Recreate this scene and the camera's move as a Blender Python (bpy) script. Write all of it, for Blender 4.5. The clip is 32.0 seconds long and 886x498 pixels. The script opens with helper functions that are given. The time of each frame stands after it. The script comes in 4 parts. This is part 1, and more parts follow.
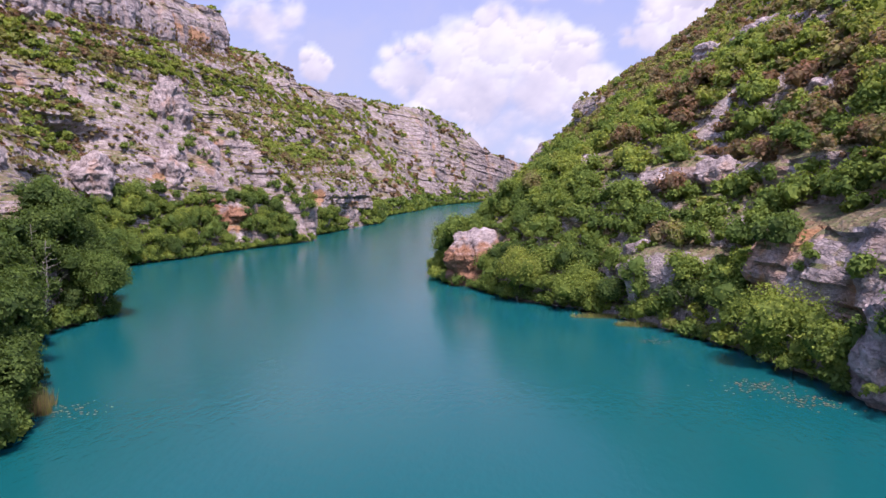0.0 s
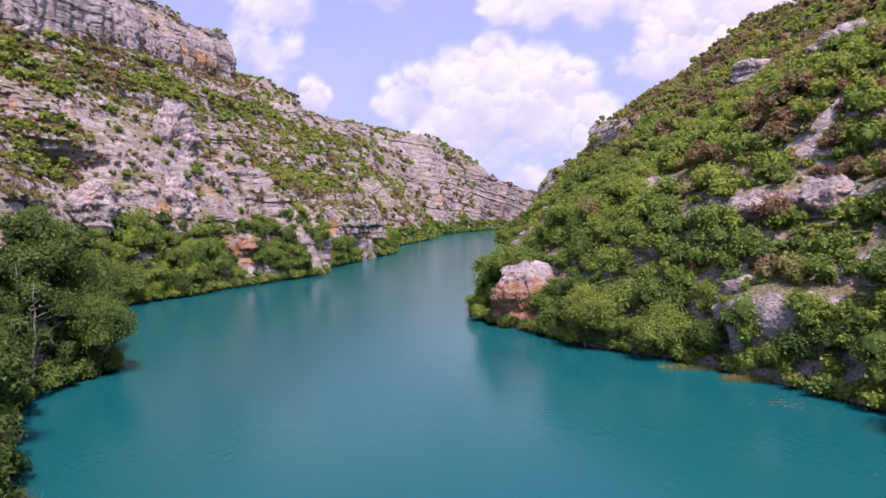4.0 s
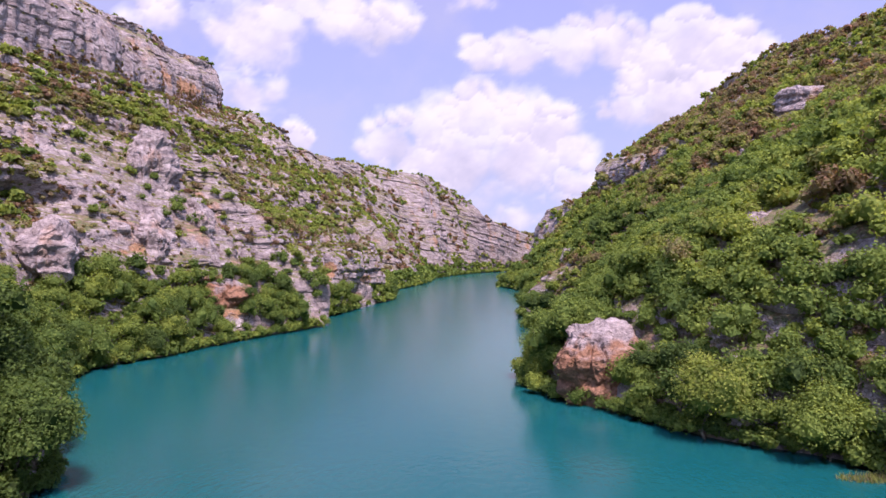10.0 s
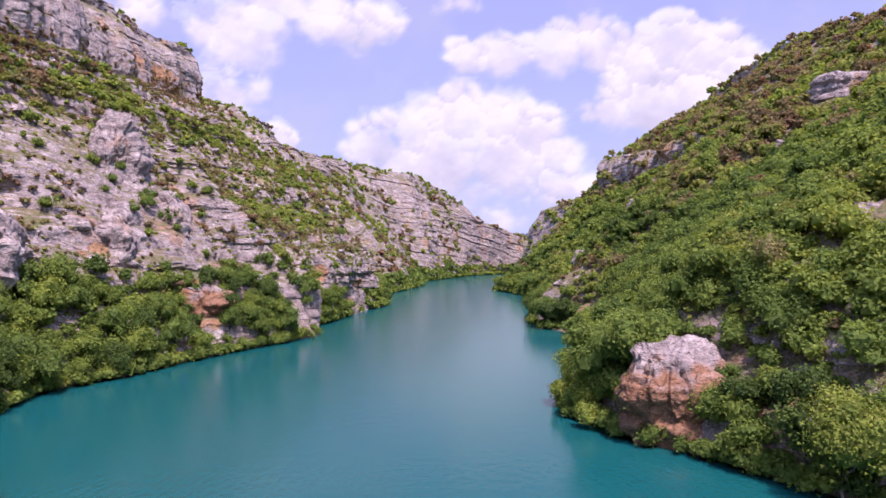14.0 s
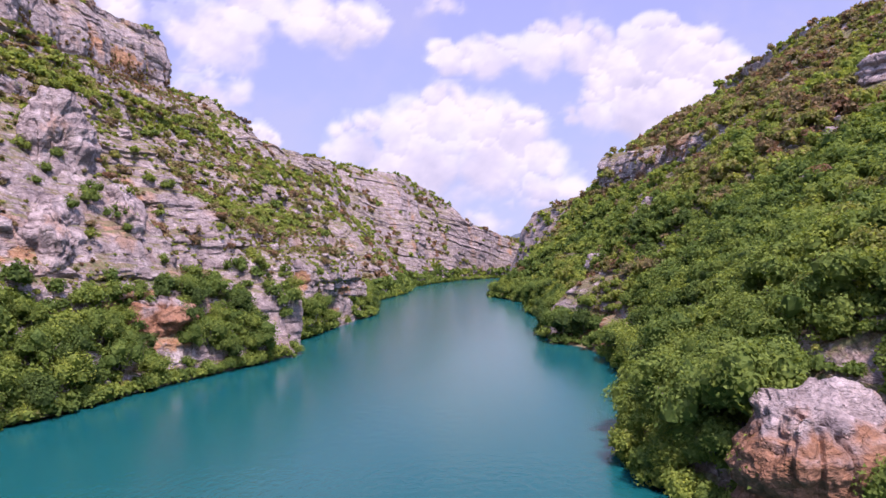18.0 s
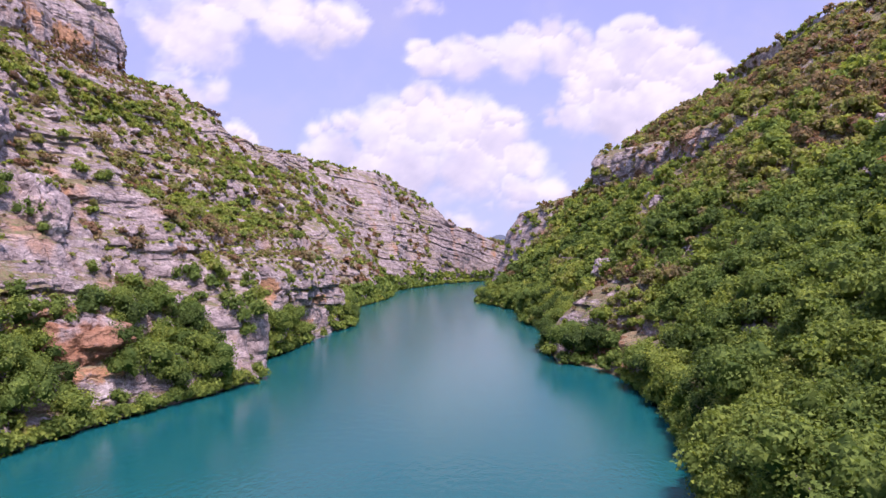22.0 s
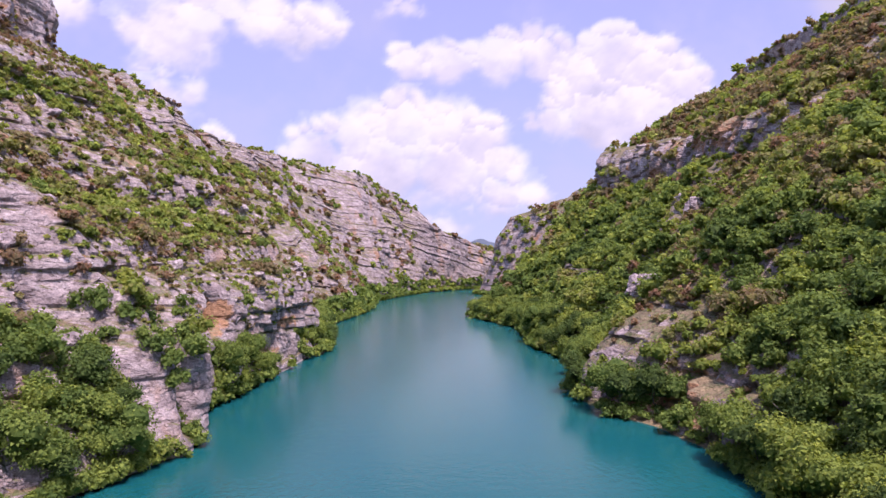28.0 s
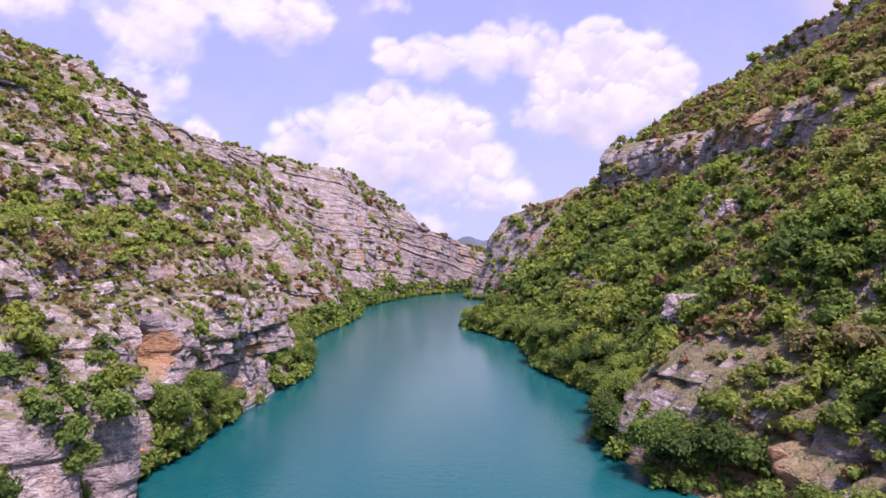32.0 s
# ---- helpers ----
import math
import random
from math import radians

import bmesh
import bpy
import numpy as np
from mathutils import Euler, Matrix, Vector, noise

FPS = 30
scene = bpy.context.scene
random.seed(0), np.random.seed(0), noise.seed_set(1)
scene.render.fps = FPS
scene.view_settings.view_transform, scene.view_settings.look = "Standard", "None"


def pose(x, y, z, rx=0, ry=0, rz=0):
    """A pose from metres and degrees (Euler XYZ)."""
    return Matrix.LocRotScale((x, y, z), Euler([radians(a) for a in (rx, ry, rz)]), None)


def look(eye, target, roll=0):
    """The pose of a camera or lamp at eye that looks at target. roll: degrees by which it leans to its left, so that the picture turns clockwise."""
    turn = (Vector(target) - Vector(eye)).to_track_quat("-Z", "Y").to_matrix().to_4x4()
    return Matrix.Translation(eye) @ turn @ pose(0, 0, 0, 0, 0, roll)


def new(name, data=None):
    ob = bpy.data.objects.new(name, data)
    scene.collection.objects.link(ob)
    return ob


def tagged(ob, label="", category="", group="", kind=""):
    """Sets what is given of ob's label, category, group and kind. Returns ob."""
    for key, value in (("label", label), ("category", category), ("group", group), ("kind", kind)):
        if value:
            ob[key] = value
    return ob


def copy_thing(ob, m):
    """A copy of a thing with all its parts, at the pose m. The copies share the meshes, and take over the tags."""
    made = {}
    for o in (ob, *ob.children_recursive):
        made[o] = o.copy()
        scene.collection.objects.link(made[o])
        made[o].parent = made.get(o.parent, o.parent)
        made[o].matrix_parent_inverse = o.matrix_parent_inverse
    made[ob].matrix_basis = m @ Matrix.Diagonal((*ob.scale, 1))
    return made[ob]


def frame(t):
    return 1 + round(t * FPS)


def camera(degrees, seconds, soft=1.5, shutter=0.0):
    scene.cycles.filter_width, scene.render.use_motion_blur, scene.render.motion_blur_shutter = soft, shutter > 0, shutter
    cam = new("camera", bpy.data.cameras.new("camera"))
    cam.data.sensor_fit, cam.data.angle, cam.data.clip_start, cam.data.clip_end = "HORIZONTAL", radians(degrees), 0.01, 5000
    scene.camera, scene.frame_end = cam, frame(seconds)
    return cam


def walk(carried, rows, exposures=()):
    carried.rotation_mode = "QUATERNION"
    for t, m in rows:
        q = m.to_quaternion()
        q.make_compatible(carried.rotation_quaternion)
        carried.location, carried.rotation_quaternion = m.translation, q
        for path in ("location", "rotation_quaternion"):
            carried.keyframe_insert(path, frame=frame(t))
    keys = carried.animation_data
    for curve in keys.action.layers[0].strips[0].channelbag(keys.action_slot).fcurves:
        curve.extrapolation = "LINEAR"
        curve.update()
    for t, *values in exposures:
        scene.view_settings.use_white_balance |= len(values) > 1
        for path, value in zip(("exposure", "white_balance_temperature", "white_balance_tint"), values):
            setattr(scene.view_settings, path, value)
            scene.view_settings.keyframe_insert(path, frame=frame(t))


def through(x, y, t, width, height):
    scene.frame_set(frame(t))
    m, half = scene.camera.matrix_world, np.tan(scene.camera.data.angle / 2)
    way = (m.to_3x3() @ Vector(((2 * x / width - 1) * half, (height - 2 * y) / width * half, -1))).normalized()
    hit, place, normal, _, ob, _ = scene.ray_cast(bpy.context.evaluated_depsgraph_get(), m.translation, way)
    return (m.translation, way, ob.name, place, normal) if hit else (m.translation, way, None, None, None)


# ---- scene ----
cam = camera(65.0, 32.0)
PATH = [
    (0, (19.71, 4.489, 16.244), (19.522, 6.47, 16.046), -0.2),
    (3, (13.828, 13.513, 16.153), (13.642, 15.5, 16.015), -0.6),
    (6, (8.631, 23.479, 16.409), (8.454, 25.47, 16.336), -0.8),
    (9, (4.175, 33.33, 16.53), (4.035, 35.325, 16.524), -0.7),
    (12, (0.234, 43.903, 16.075), (0.121, 45.9, 16.079), -0.6),
    (14, (-2.376, 52.158, 16.164), (-2.46, 54.156, 16.172), -0.6),
    (17, (-5.53, 66.177, 16.273), (-5.585, 68.176, 16.287), -0.7),
    (20, (-7.406, 79.845, 16.674), (-7.399, 81.845, 16.694), -0.8),
    (23, (-9.028, 93.327, 17.271), (-8.994, 95.327, 17.291), -0.6),
    (25, (-9.922, 102.367, 17.791), (-9.862, 104.366, 17.815), -0.5),
    (28, (-11.052, 115.685, 18.743), (-10.967, 117.683, 18.773), -0.5),
    (30, (-11.453, 125.064, 19.619), (-11.346, 127.061, 19.646), -0.5),
    (32, (-11.723, 134.565, 21.354), (-11.599, 136.561, 21.375), -0.6),
]
walk(cam, [(t, look(eye, target, roll)) for t, eye, target, roll in PATH], [(0, 1.25, 6290, 19), (3.5, 1.25, 6290, 21), (6, 1.25, 6290, 24), (20, 1.25, 6290, 24.5), (32, 1.27, 6290, 26)])

# ---- world, sun, exposure ----
SUN_EL, SUN_AZ = 59.0, 157.0          # degrees above the horizon, degrees clockwise from +y
world = bpy.data.worlds.new("world")
scene.world = world
world.use_nodes = True
wn = world.node_tree
sky = wn.nodes.new("ShaderNodeTexSky")
sky.sky_type = "NISHITA"
sky.sun_disc = False
sky.sun_elevation, sky.sun_rotation = radians(SUN_EL), radians(SUN_AZ)
wn.links.new(sky.outputs[0], wn.nodes["Background"].inputs[0])
wn.nodes["Background"].inputs[1].default_value = 0.15
sun_data = bpy.data.lights.new("sun", "SUN")
sun_data.energy, sun_data.angle, sun_data.color = 3.05, radians(3.0), (1.0, 0.93, 0.85)
sun = new("sun", sun_data)
_d = Vector((math.sin(radians(SUN_AZ)) * math.cos(radians(SUN_EL)), math.cos(radians(SUN_AZ)) * math.cos(radians(SUN_EL)), math.sin(radians(SUN_EL))))
sun.matrix_world = look(_d * 300, (0, 0, 0))

# ---- numbers: noise, interpolation, meshes ----
rng = np.random.default_rng(7)


def hash3(ix, iy, iz, seed):
    h = (ix * 374761393 + iy * 668265263 + iz * 2147483647 + seed * 1274126177) & 0xFFFFFFFF
    h = ((h ^ (h >> 13)) * 1103515245) & 0xFFFFFFFF
    h = ((h ^ (h >> 16)) * 2654435761) & 0xFFFFFFFF
    return ((h ^ (h >> 15)) & 0xFFFFFF) / float(0xFFFFFF)


def vnoise(p, seed=0):
    """Smooth value noise in -1..1 at points p (..., 3)."""
    i = np.floor(p).astype(np.int64)
    f = p - i
    f = f * f * (3 - 2 * f)
    out = 0.0
    for dx in (0, 1):
        wx = f[..., 0] if dx else 1 - f[..., 0]
        for dy in (0, 1):
            wy = f[..., 1] if dy else 1 - f[..., 1]
            for dz in (0, 1):
                wz = f[..., 2] if dz else 1 - f[..., 2]
                out = out + wx * wy * wz * hash3(i[..., 0] + dx, i[..., 1] + dy, i[..., 2] + dz, seed)
    return out * 2 - 1


def fbm(p, octaves=4, seed=0, gain=0.5):
    out, a = 0.0, 1.0
    for k in range(octaves):
        out = out + a * vnoise(p * (2.03 ** k) + 17.3 * k, seed + k)
        a *= gain
    return out


def ss(a, b, x):
    t = np.clip((x - a) / (b - a), 0, 1)
    return t * t * (3 - 2 * t)


def mesh_of(name, verts, quads=None, tris=None, mat=None, smooth=False, tint=None):
    me = bpy.data.meshes.new(name)
    quads = np.zeros((0, 4), int) if quads is None else np.asarray(quads)
    tris = np.zeros((0, 3), int) if tris is None else np.asarray(tris)
    me.vertices.add(len(verts))
    me.vertices.foreach_set("co", np.asarray(verts, dtype=np.float32).ravel())
    loops = np.concatenate([quads.ravel(), tris.ravel()]).astype(np.int32)
    me.loops.add(len(loops))
    me.loops.foreach_set("vertex_index", loops)
    sizes = np.concatenate([np.full(len(quads), 4), np.full(len(tris), 3)]).astype(np.int32)
    me.polygons.add(len(sizes))
    me.polygons.foreach_set("loop_start", np.concatenate([[0], np.cumsum(sizes)[:-1]]).astype(np.int32))
    me.update(calc_edges=True)
    me.polygons.foreach_set("use_smooth", np.full(len(sizes), smooth))
    if tint is not None:
        at = me.attributes.new("tint", "FLOAT", "POINT")
        at.data.foreach_set("value", np.asarray(tint, dtype=np.float32))
    if mat:
        me.materials.append(mat)
    me.validate()
    return me


def part(name, me, parent, label=""):
    ob = new(name, me)
    ob.parent = parent
    return tagged(ob, label)


# ---- materials ----
def nodes_of(name):
    m = bpy.data.materials.new(name)
    m.use_nodes = True
    nt = m.node_tree
    return m, nt, nt.nodes["Principled BSDF"]


def node(nt, kind, **values):
    n = nt.nodes.new(kind)
    for k, v in values.items():
        n.inputs[k].default_value = v
    return n


def ramp(nt, source, stops):
    r = nt.nodes.new("ShaderNodeValToRGB")
    els = r.color_ramp.elements
    els[0].position, els[0].color = stops[0][0], (*stops[0][1], 1)
    els[1].position, els[1].color = stops[-1][0], (*stops[-1][1], 1)
    for pos, col in stops[1:-1]:
        e = els.new(pos)
        e.color = (*col, 1)
    nt.links.new(source, r.inputs[0])
    return r.outputs[0]


def mixed(nt, fac, a, b, mode="MIX"):
    n = nt.nodes.new("ShaderNodeMix")
    n.data_type, n.blend_type = "RGBA", mode
    for sock, v in ((n.inputs["Factor"], fac), (n.inputs[6], a), (n.inputs[7], b)):
        if hasattr(v, "links"):
            nt.links.new(v, sock)
        elif isinstance(v, tuple):
            sock.default_value = (*v, 1)
        else:
            sock.default_value = v
    return n.outputs[2]


def noise_of(nt, scale, detail=4, stretch=(1, 1, 1), rough=0.55):
    tc = nt.nodes.new("ShaderNodeTexCoord")
    mp = nt.nodes.new("ShaderNodeMapping")
    mp.inputs["Scale"].default_value = stretch
    nt.links.new(tc.outputs["Object"], mp.inputs[0])
    n = node(nt, "ShaderNodeTexNoise", Scale=scale, Detail=detail, Roughness=rough)
    nt.links.new(mp.outputs[0], n.inputs["Vector"])
    return n.outputs[0]


def rock_material(name, soil_from, soil_to, stain=0.5, sheltered=False, base=((0.19, 0.140, 0.147), (0.345, 0.266, 0.275), (0.49, 0.400, 0.408))):
    m, nt, b = nodes_of(name)
    col = ramp(nt, noise_of(nt, 0.35, 8, (1, 1, 1.6), 0.65), [(0.30, base[0]), (0.50, base[1]), (0.72, base[2])])
    # bedding: thin darker seams that run level
    seam = ramp(nt, noise_of(nt, 0.9, 4, (0.12, 0.12, 1.5), 0.6), [(0.36, (0.45, 0.40, 0.38)), (0.50, (1, 1, 1))])
    col = mixed(nt, 0.25, col, seam, "MULTIPLY")
    # open cracks between blocks
    warp = nt.nodes.new("ShaderNodeTexCoord")
    mp = nt.nodes.new("ShaderNodeMapping")
    mp.inputs["Scale"].default_value = (1, 1, 1.7)
    nt.links.new(warp.outputs["Object"], mp.inputs[0])
    bend = node(nt, "ShaderNodeTexNoise", Scale=0.8, Detail=4)
    nt.links.new(mp.outputs[0], bend.inputs["Vector"])
    shove = nt.nodes.new("ShaderNodeVectorMath")
    shove.operation = "MULTIPLY_ADD"
    shove.inputs[1].default_value = (2.6, 2.6, 2.2)
    nt.links.new(bend.outputs["Color"], shove.inputs[0])
    nt.links.new(mp.outputs[0], shove.inputs[2])
    cracks = []
    for sc in (0.42, 1.15):
        vor = node(nt, "ShaderNodeTexVoronoi", Scale=sc)
        vor.feature = "DISTANCE_TO_EDGE"
        nt.links.new(shove.outputs[0], vor.inputs["Vector"])
        cracks.append(vor.outputs["Distance"])
        col = mixed(nt, 0.20, col, ramp(nt, vor.outputs["Distance"], [(0.0, (0.36, 0.33, 0.33)), (0.07, (1, 1, 1))]), "MULTIPLY")
    # dark runs down the faces
    run = ramp(nt, noise_of(nt, 0.8, 4, (1, 1, 0.14), 0.6), [(0.36, (0.40, 0.38, 0.39)), (0.52, (1, 1, 1))])
    col = mixed(nt, 0.35, col, run, "MULTIPLY")
    # ochre stains
    och = ramp(nt, noise_of(nt, 0.11, 5, (1, 1, 0.6), 0.6), [(0.60 - 0.1 * stain, (0, 0, 0)), (0.74 - 0.1 * stain, (1, 1, 1))])
    if sheltered:
        # rust keeps to the part below the rain-washed crown
        tc = nt.nodes.new("ShaderNodeTexCoord")
        sp = nt.nodes.new("ShaderNodeSeparateXYZ")
        nt.links.new(tc.outputs["Object"], sp.inputs[0])
        up = nt.nodes.new("ShaderNodeMath")
        up.operation = "MULTIPLY_ADD"
        up.inputs[1].default_value = -0.10
        nt.links.new(sp.outputs[2], up.inputs[0])
        nt.links.new(noise_of(nt, 0.5, 5), up.inputs[2])
        och = ramp(nt, up.outputs[0], [(0.22, (0, 0, 0)), (0.42, (1, 1, 1))])
    mark = nt.nodes.new("ShaderNodeAttribute")
    mark.attribute_name = "tint"
    own = nt.nodes.new("ShaderNodeMath")
    own.operation = "MULTIPLY_ADD"
    own.inputs[1].default_value = 0.9
    nt.links.new(noise_of(nt, 0.7, 5), own.inputs[0])
    nt.links.new(mark.outputs["Fac"], own.inputs[2])
    spot = ramp(nt, own.outputs[0], [(0.85, (0, 0, 0)), (1.1, (1, 1, 1))])
    och = mixed(nt, 1.0, och, spot, "LIGHTEN")
    col = mixed(nt, och, col, mixed(nt, 0.8, col, (0.36, 0.17, 0.075) if not sheltered else (0.25, 0.100, 0.042)))
    # soil, dry grass and litter on what lies flat
    geo = nt.nodes.new("ShaderNodeNewGeometry")
    sep = nt.nodes.new("ShaderNodeSeparateXYZ")
    nt.links.new(geo.outputs["Normal"], sep.inputs[0])
    add = nt.nodes.new("ShaderNodeMath")
    add.operation = "MULTIPLY_ADD"
    add.inputs[1].default_value = 0.55
    nt.links.new(noise_of(nt, 0.5, 5), add.inputs[0])
    nt.links.new(sep.outputs[2], add.inputs[2])
    flat = ramp(nt, add.outputs[0], [(soil_from, (0, 0, 0)), (soil_to, (1, 1, 1))])
    soil = ramp(nt, noise_of(nt, 0.9, 6, (1, 1, 1), 0.7), [(0.3, (0.085, 0.095, 0.035)), (0.44, (0.13, 0.125, 0.06)), (0.52, (0.19, 0.125, 0.09)), (0.60, (0.13, 0.13, 0.055)), (0.74, (0.25, 0.19, 0.13))])
    soil = mixed(nt, spot, soil, (0.24, 0.17, 0.105))
    col = mixed(nt, flat, col, soil)
    speck = ramp(nt, noise_of(nt, 1.5, 6, (1, 1, 1.4), 0.7), [(0.34, (0.60, 0.57, 0.58)), (0.5, (1, 1, 1)), (0.66, (1.22, 1.22, 1.22))])
    col = mixed(nt, 0.75, col, speck, "MULTIPLY")
    fine = ramp(nt, noise_of(nt, 5.0, 4), [(0.3, (0.72, 0.72, 0.72)), (0.7, (1.15, 1.15, 1.15))])
    col = mixed(nt, 0.8, col, fine, "MULTIPLY")
    nt.links.new(col, b.inputs["Base Color"])
    b.inputs["Roughness"].default_value = 0.92
    b.inputs["Specular IOR Level"].default_value = 0.25
    bump = node(nt, "ShaderNodeBump", Strength=0.8, Distance=0.26)
    nt.links.new(noise_of(nt, 1.3, 10, (1, 1, 1.7), 0.72), bump.inputs["Height"])
    for c_, dist in zip(cracks, (0.4, 0.25)):
        b2 = node(nt, "ShaderNodeBump", Strength=0.45, Distance=dist)
        nt.links.new(ramp(nt, c_, [(0.0, (0, 0, 0)), (0.16, (1, 1, 1))]), b2.inputs["Height"])
        nt.links.new(bump.outputs[0], b2.inputs["Normal"])
        bump = b2
    nt.links.new(bump.outputs[0], b.inputs["Normal"])
    return m


ROCK_WEST = rock_material("limestone_ledges", 0.84, 1.02, 0.25)
ROCK_EAST = rock_material("limestone_scrub", 0.80, 0.98)
ROCK_GREY = rock_material("limestone_grey", 1.10, 1.28, 0.1)
ROCK_RED = rock_material("limestone_rust", 1.12, 1.30, 1.0, True)


def leaf_material(name, stops, through=0.50):
    m, nt, b = nodes_of(name)
    at = nt.nodes.new("ShaderNodeAttribute")
    at.attribute_name = "tint"
    col = ramp(nt, at.outputs["Fac"], stops)
    geo = nt.nodes.new("ShaderNodeNewGeometry")
    vary = ramp(nt, geo.outputs["Random Per Island"], [(0.0, (0.66, 0.70, 0.64)), (0.6, (1.0, 1.0, 1.0)), (1.0, (1.32, 1.25, 1.12))])
    col = mixed(nt, 1.0, col, vary, "MULTIPLY")
    patch = ramp(nt, noise_of(nt, 0.45, 3), [(0.35, (0.8, 0.84, 0.8)), (0.65, (1.2, 1.14, 1.05))])
    col = mixed(nt, 1.0, col, patch, "MULTIPLY")
    nt.links.new(col, b.inputs["Base Color"])
    b.inputs["Roughness"].default_value = 0.75
    b.inputs["Specular IOR Level"].default_value = 0.12
    tr = nt.nodes.new("ShaderNodeBsdfTranslucent")
    nt.links.new(mixed(nt, 1.0, col, (1.15, 1.12, 0.65), "MULTIPLY"), tr.inputs[0])
    mx = node(nt, "ShaderNodeMixShader", Fac=through)
    nt.links.new(b.outputs[0], mx.inputs[1])
    nt.links.new(tr.outputs[0], mx.inputs[2])
    nt.links.new(mx.outputs[0], nt.nodes["Material Output"].inputs[0])
    return m


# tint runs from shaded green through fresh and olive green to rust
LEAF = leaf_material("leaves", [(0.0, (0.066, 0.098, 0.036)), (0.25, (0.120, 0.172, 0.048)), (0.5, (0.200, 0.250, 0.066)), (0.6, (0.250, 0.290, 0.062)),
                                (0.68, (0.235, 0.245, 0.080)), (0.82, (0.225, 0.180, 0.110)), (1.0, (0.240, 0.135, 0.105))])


def bark_material(name, a, b_):
    m, nt, b = nodes_of(name)
    nt.links.new(ramp(nt, noise_of(nt, 3.0, 5, (1, 1, 0.2)), [(0.3, a), (0.7, b_)]), b.inputs["Base Color"])
    b.inputs["Roughness"].default_value = 0.9
    bump = node(nt, "ShaderNodeBump", Strength=0.6, Distance=0.05)
    nt.links.new(noise_of(nt, 9.0, 4, (1, 1, 0.25)), bump.inputs["Height"])
    nt.links.new(bump.outputs[0], b.inputs["Normal"])
    return m


BARK = bark_material("bark", (0.06, 0.045, 0.035), (0.17, 0.14, 0.11))
DEADWOOD = bark_material("dead_wood", (0.11, 0.095, 0.085), (0.26, 0.23, 0.21))


def water_material():
    m, nt, b = nodes_of("lake_water")
    col = ramp(nt, noise_of(nt, 0.012, 3, (1, 0.4, 1)), [(0.3, (0.003, 0.064, 0.072)), (0.7, (0.005, 0.080, 0.090))])
    nt.links.new(col, b.inputs["Base Color"])
    b.inputs["Roughness"].default_value = 0.17
    b.inputs["Specular IOR Level"].default_value = 0.27
    b.inputs["IOR"].default_value = 1.33
    bump = node(nt, "ShaderNodeBump", Strength=0.30, Distance=0.12)
    nt.links.new(noise_of(nt, 1.6, 5, (1, 0.5, 1)), bump.inputs["Height"])
    nt.links.new(bump.outputs[0], b.inputs["Normal"])
    return m


WATER = water_material()

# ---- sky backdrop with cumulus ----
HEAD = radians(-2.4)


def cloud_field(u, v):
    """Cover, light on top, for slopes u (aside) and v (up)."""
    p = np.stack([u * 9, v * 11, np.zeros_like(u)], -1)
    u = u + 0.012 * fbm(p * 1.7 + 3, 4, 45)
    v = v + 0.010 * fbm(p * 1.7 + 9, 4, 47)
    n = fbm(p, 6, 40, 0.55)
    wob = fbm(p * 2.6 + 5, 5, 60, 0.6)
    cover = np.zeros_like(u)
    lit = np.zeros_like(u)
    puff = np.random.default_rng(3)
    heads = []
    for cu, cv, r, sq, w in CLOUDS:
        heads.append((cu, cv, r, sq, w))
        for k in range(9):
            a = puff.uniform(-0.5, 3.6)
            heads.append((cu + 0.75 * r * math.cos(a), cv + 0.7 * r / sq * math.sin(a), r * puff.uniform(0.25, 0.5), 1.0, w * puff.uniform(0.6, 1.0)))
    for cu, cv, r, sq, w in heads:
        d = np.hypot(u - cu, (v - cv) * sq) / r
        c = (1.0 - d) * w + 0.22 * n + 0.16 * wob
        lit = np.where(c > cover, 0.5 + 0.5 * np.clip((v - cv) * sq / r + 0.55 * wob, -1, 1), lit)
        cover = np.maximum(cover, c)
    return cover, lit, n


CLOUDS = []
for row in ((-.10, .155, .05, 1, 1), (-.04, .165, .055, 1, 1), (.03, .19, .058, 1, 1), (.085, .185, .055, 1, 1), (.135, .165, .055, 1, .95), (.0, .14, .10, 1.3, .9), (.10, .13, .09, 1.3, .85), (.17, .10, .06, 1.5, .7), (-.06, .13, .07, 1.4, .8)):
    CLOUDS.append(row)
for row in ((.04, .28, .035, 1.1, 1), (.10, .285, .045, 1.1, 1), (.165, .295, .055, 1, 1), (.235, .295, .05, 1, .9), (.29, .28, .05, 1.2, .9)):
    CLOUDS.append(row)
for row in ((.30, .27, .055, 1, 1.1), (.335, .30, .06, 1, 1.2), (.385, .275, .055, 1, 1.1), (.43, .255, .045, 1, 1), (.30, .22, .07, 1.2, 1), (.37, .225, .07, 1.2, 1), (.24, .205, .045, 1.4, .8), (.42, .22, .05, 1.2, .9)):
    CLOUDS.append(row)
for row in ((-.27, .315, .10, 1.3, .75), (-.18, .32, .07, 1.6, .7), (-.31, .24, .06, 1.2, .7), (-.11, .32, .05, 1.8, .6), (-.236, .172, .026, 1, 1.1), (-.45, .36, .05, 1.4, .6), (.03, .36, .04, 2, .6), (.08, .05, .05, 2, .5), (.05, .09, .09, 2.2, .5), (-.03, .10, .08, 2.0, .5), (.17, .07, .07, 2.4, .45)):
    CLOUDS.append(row)

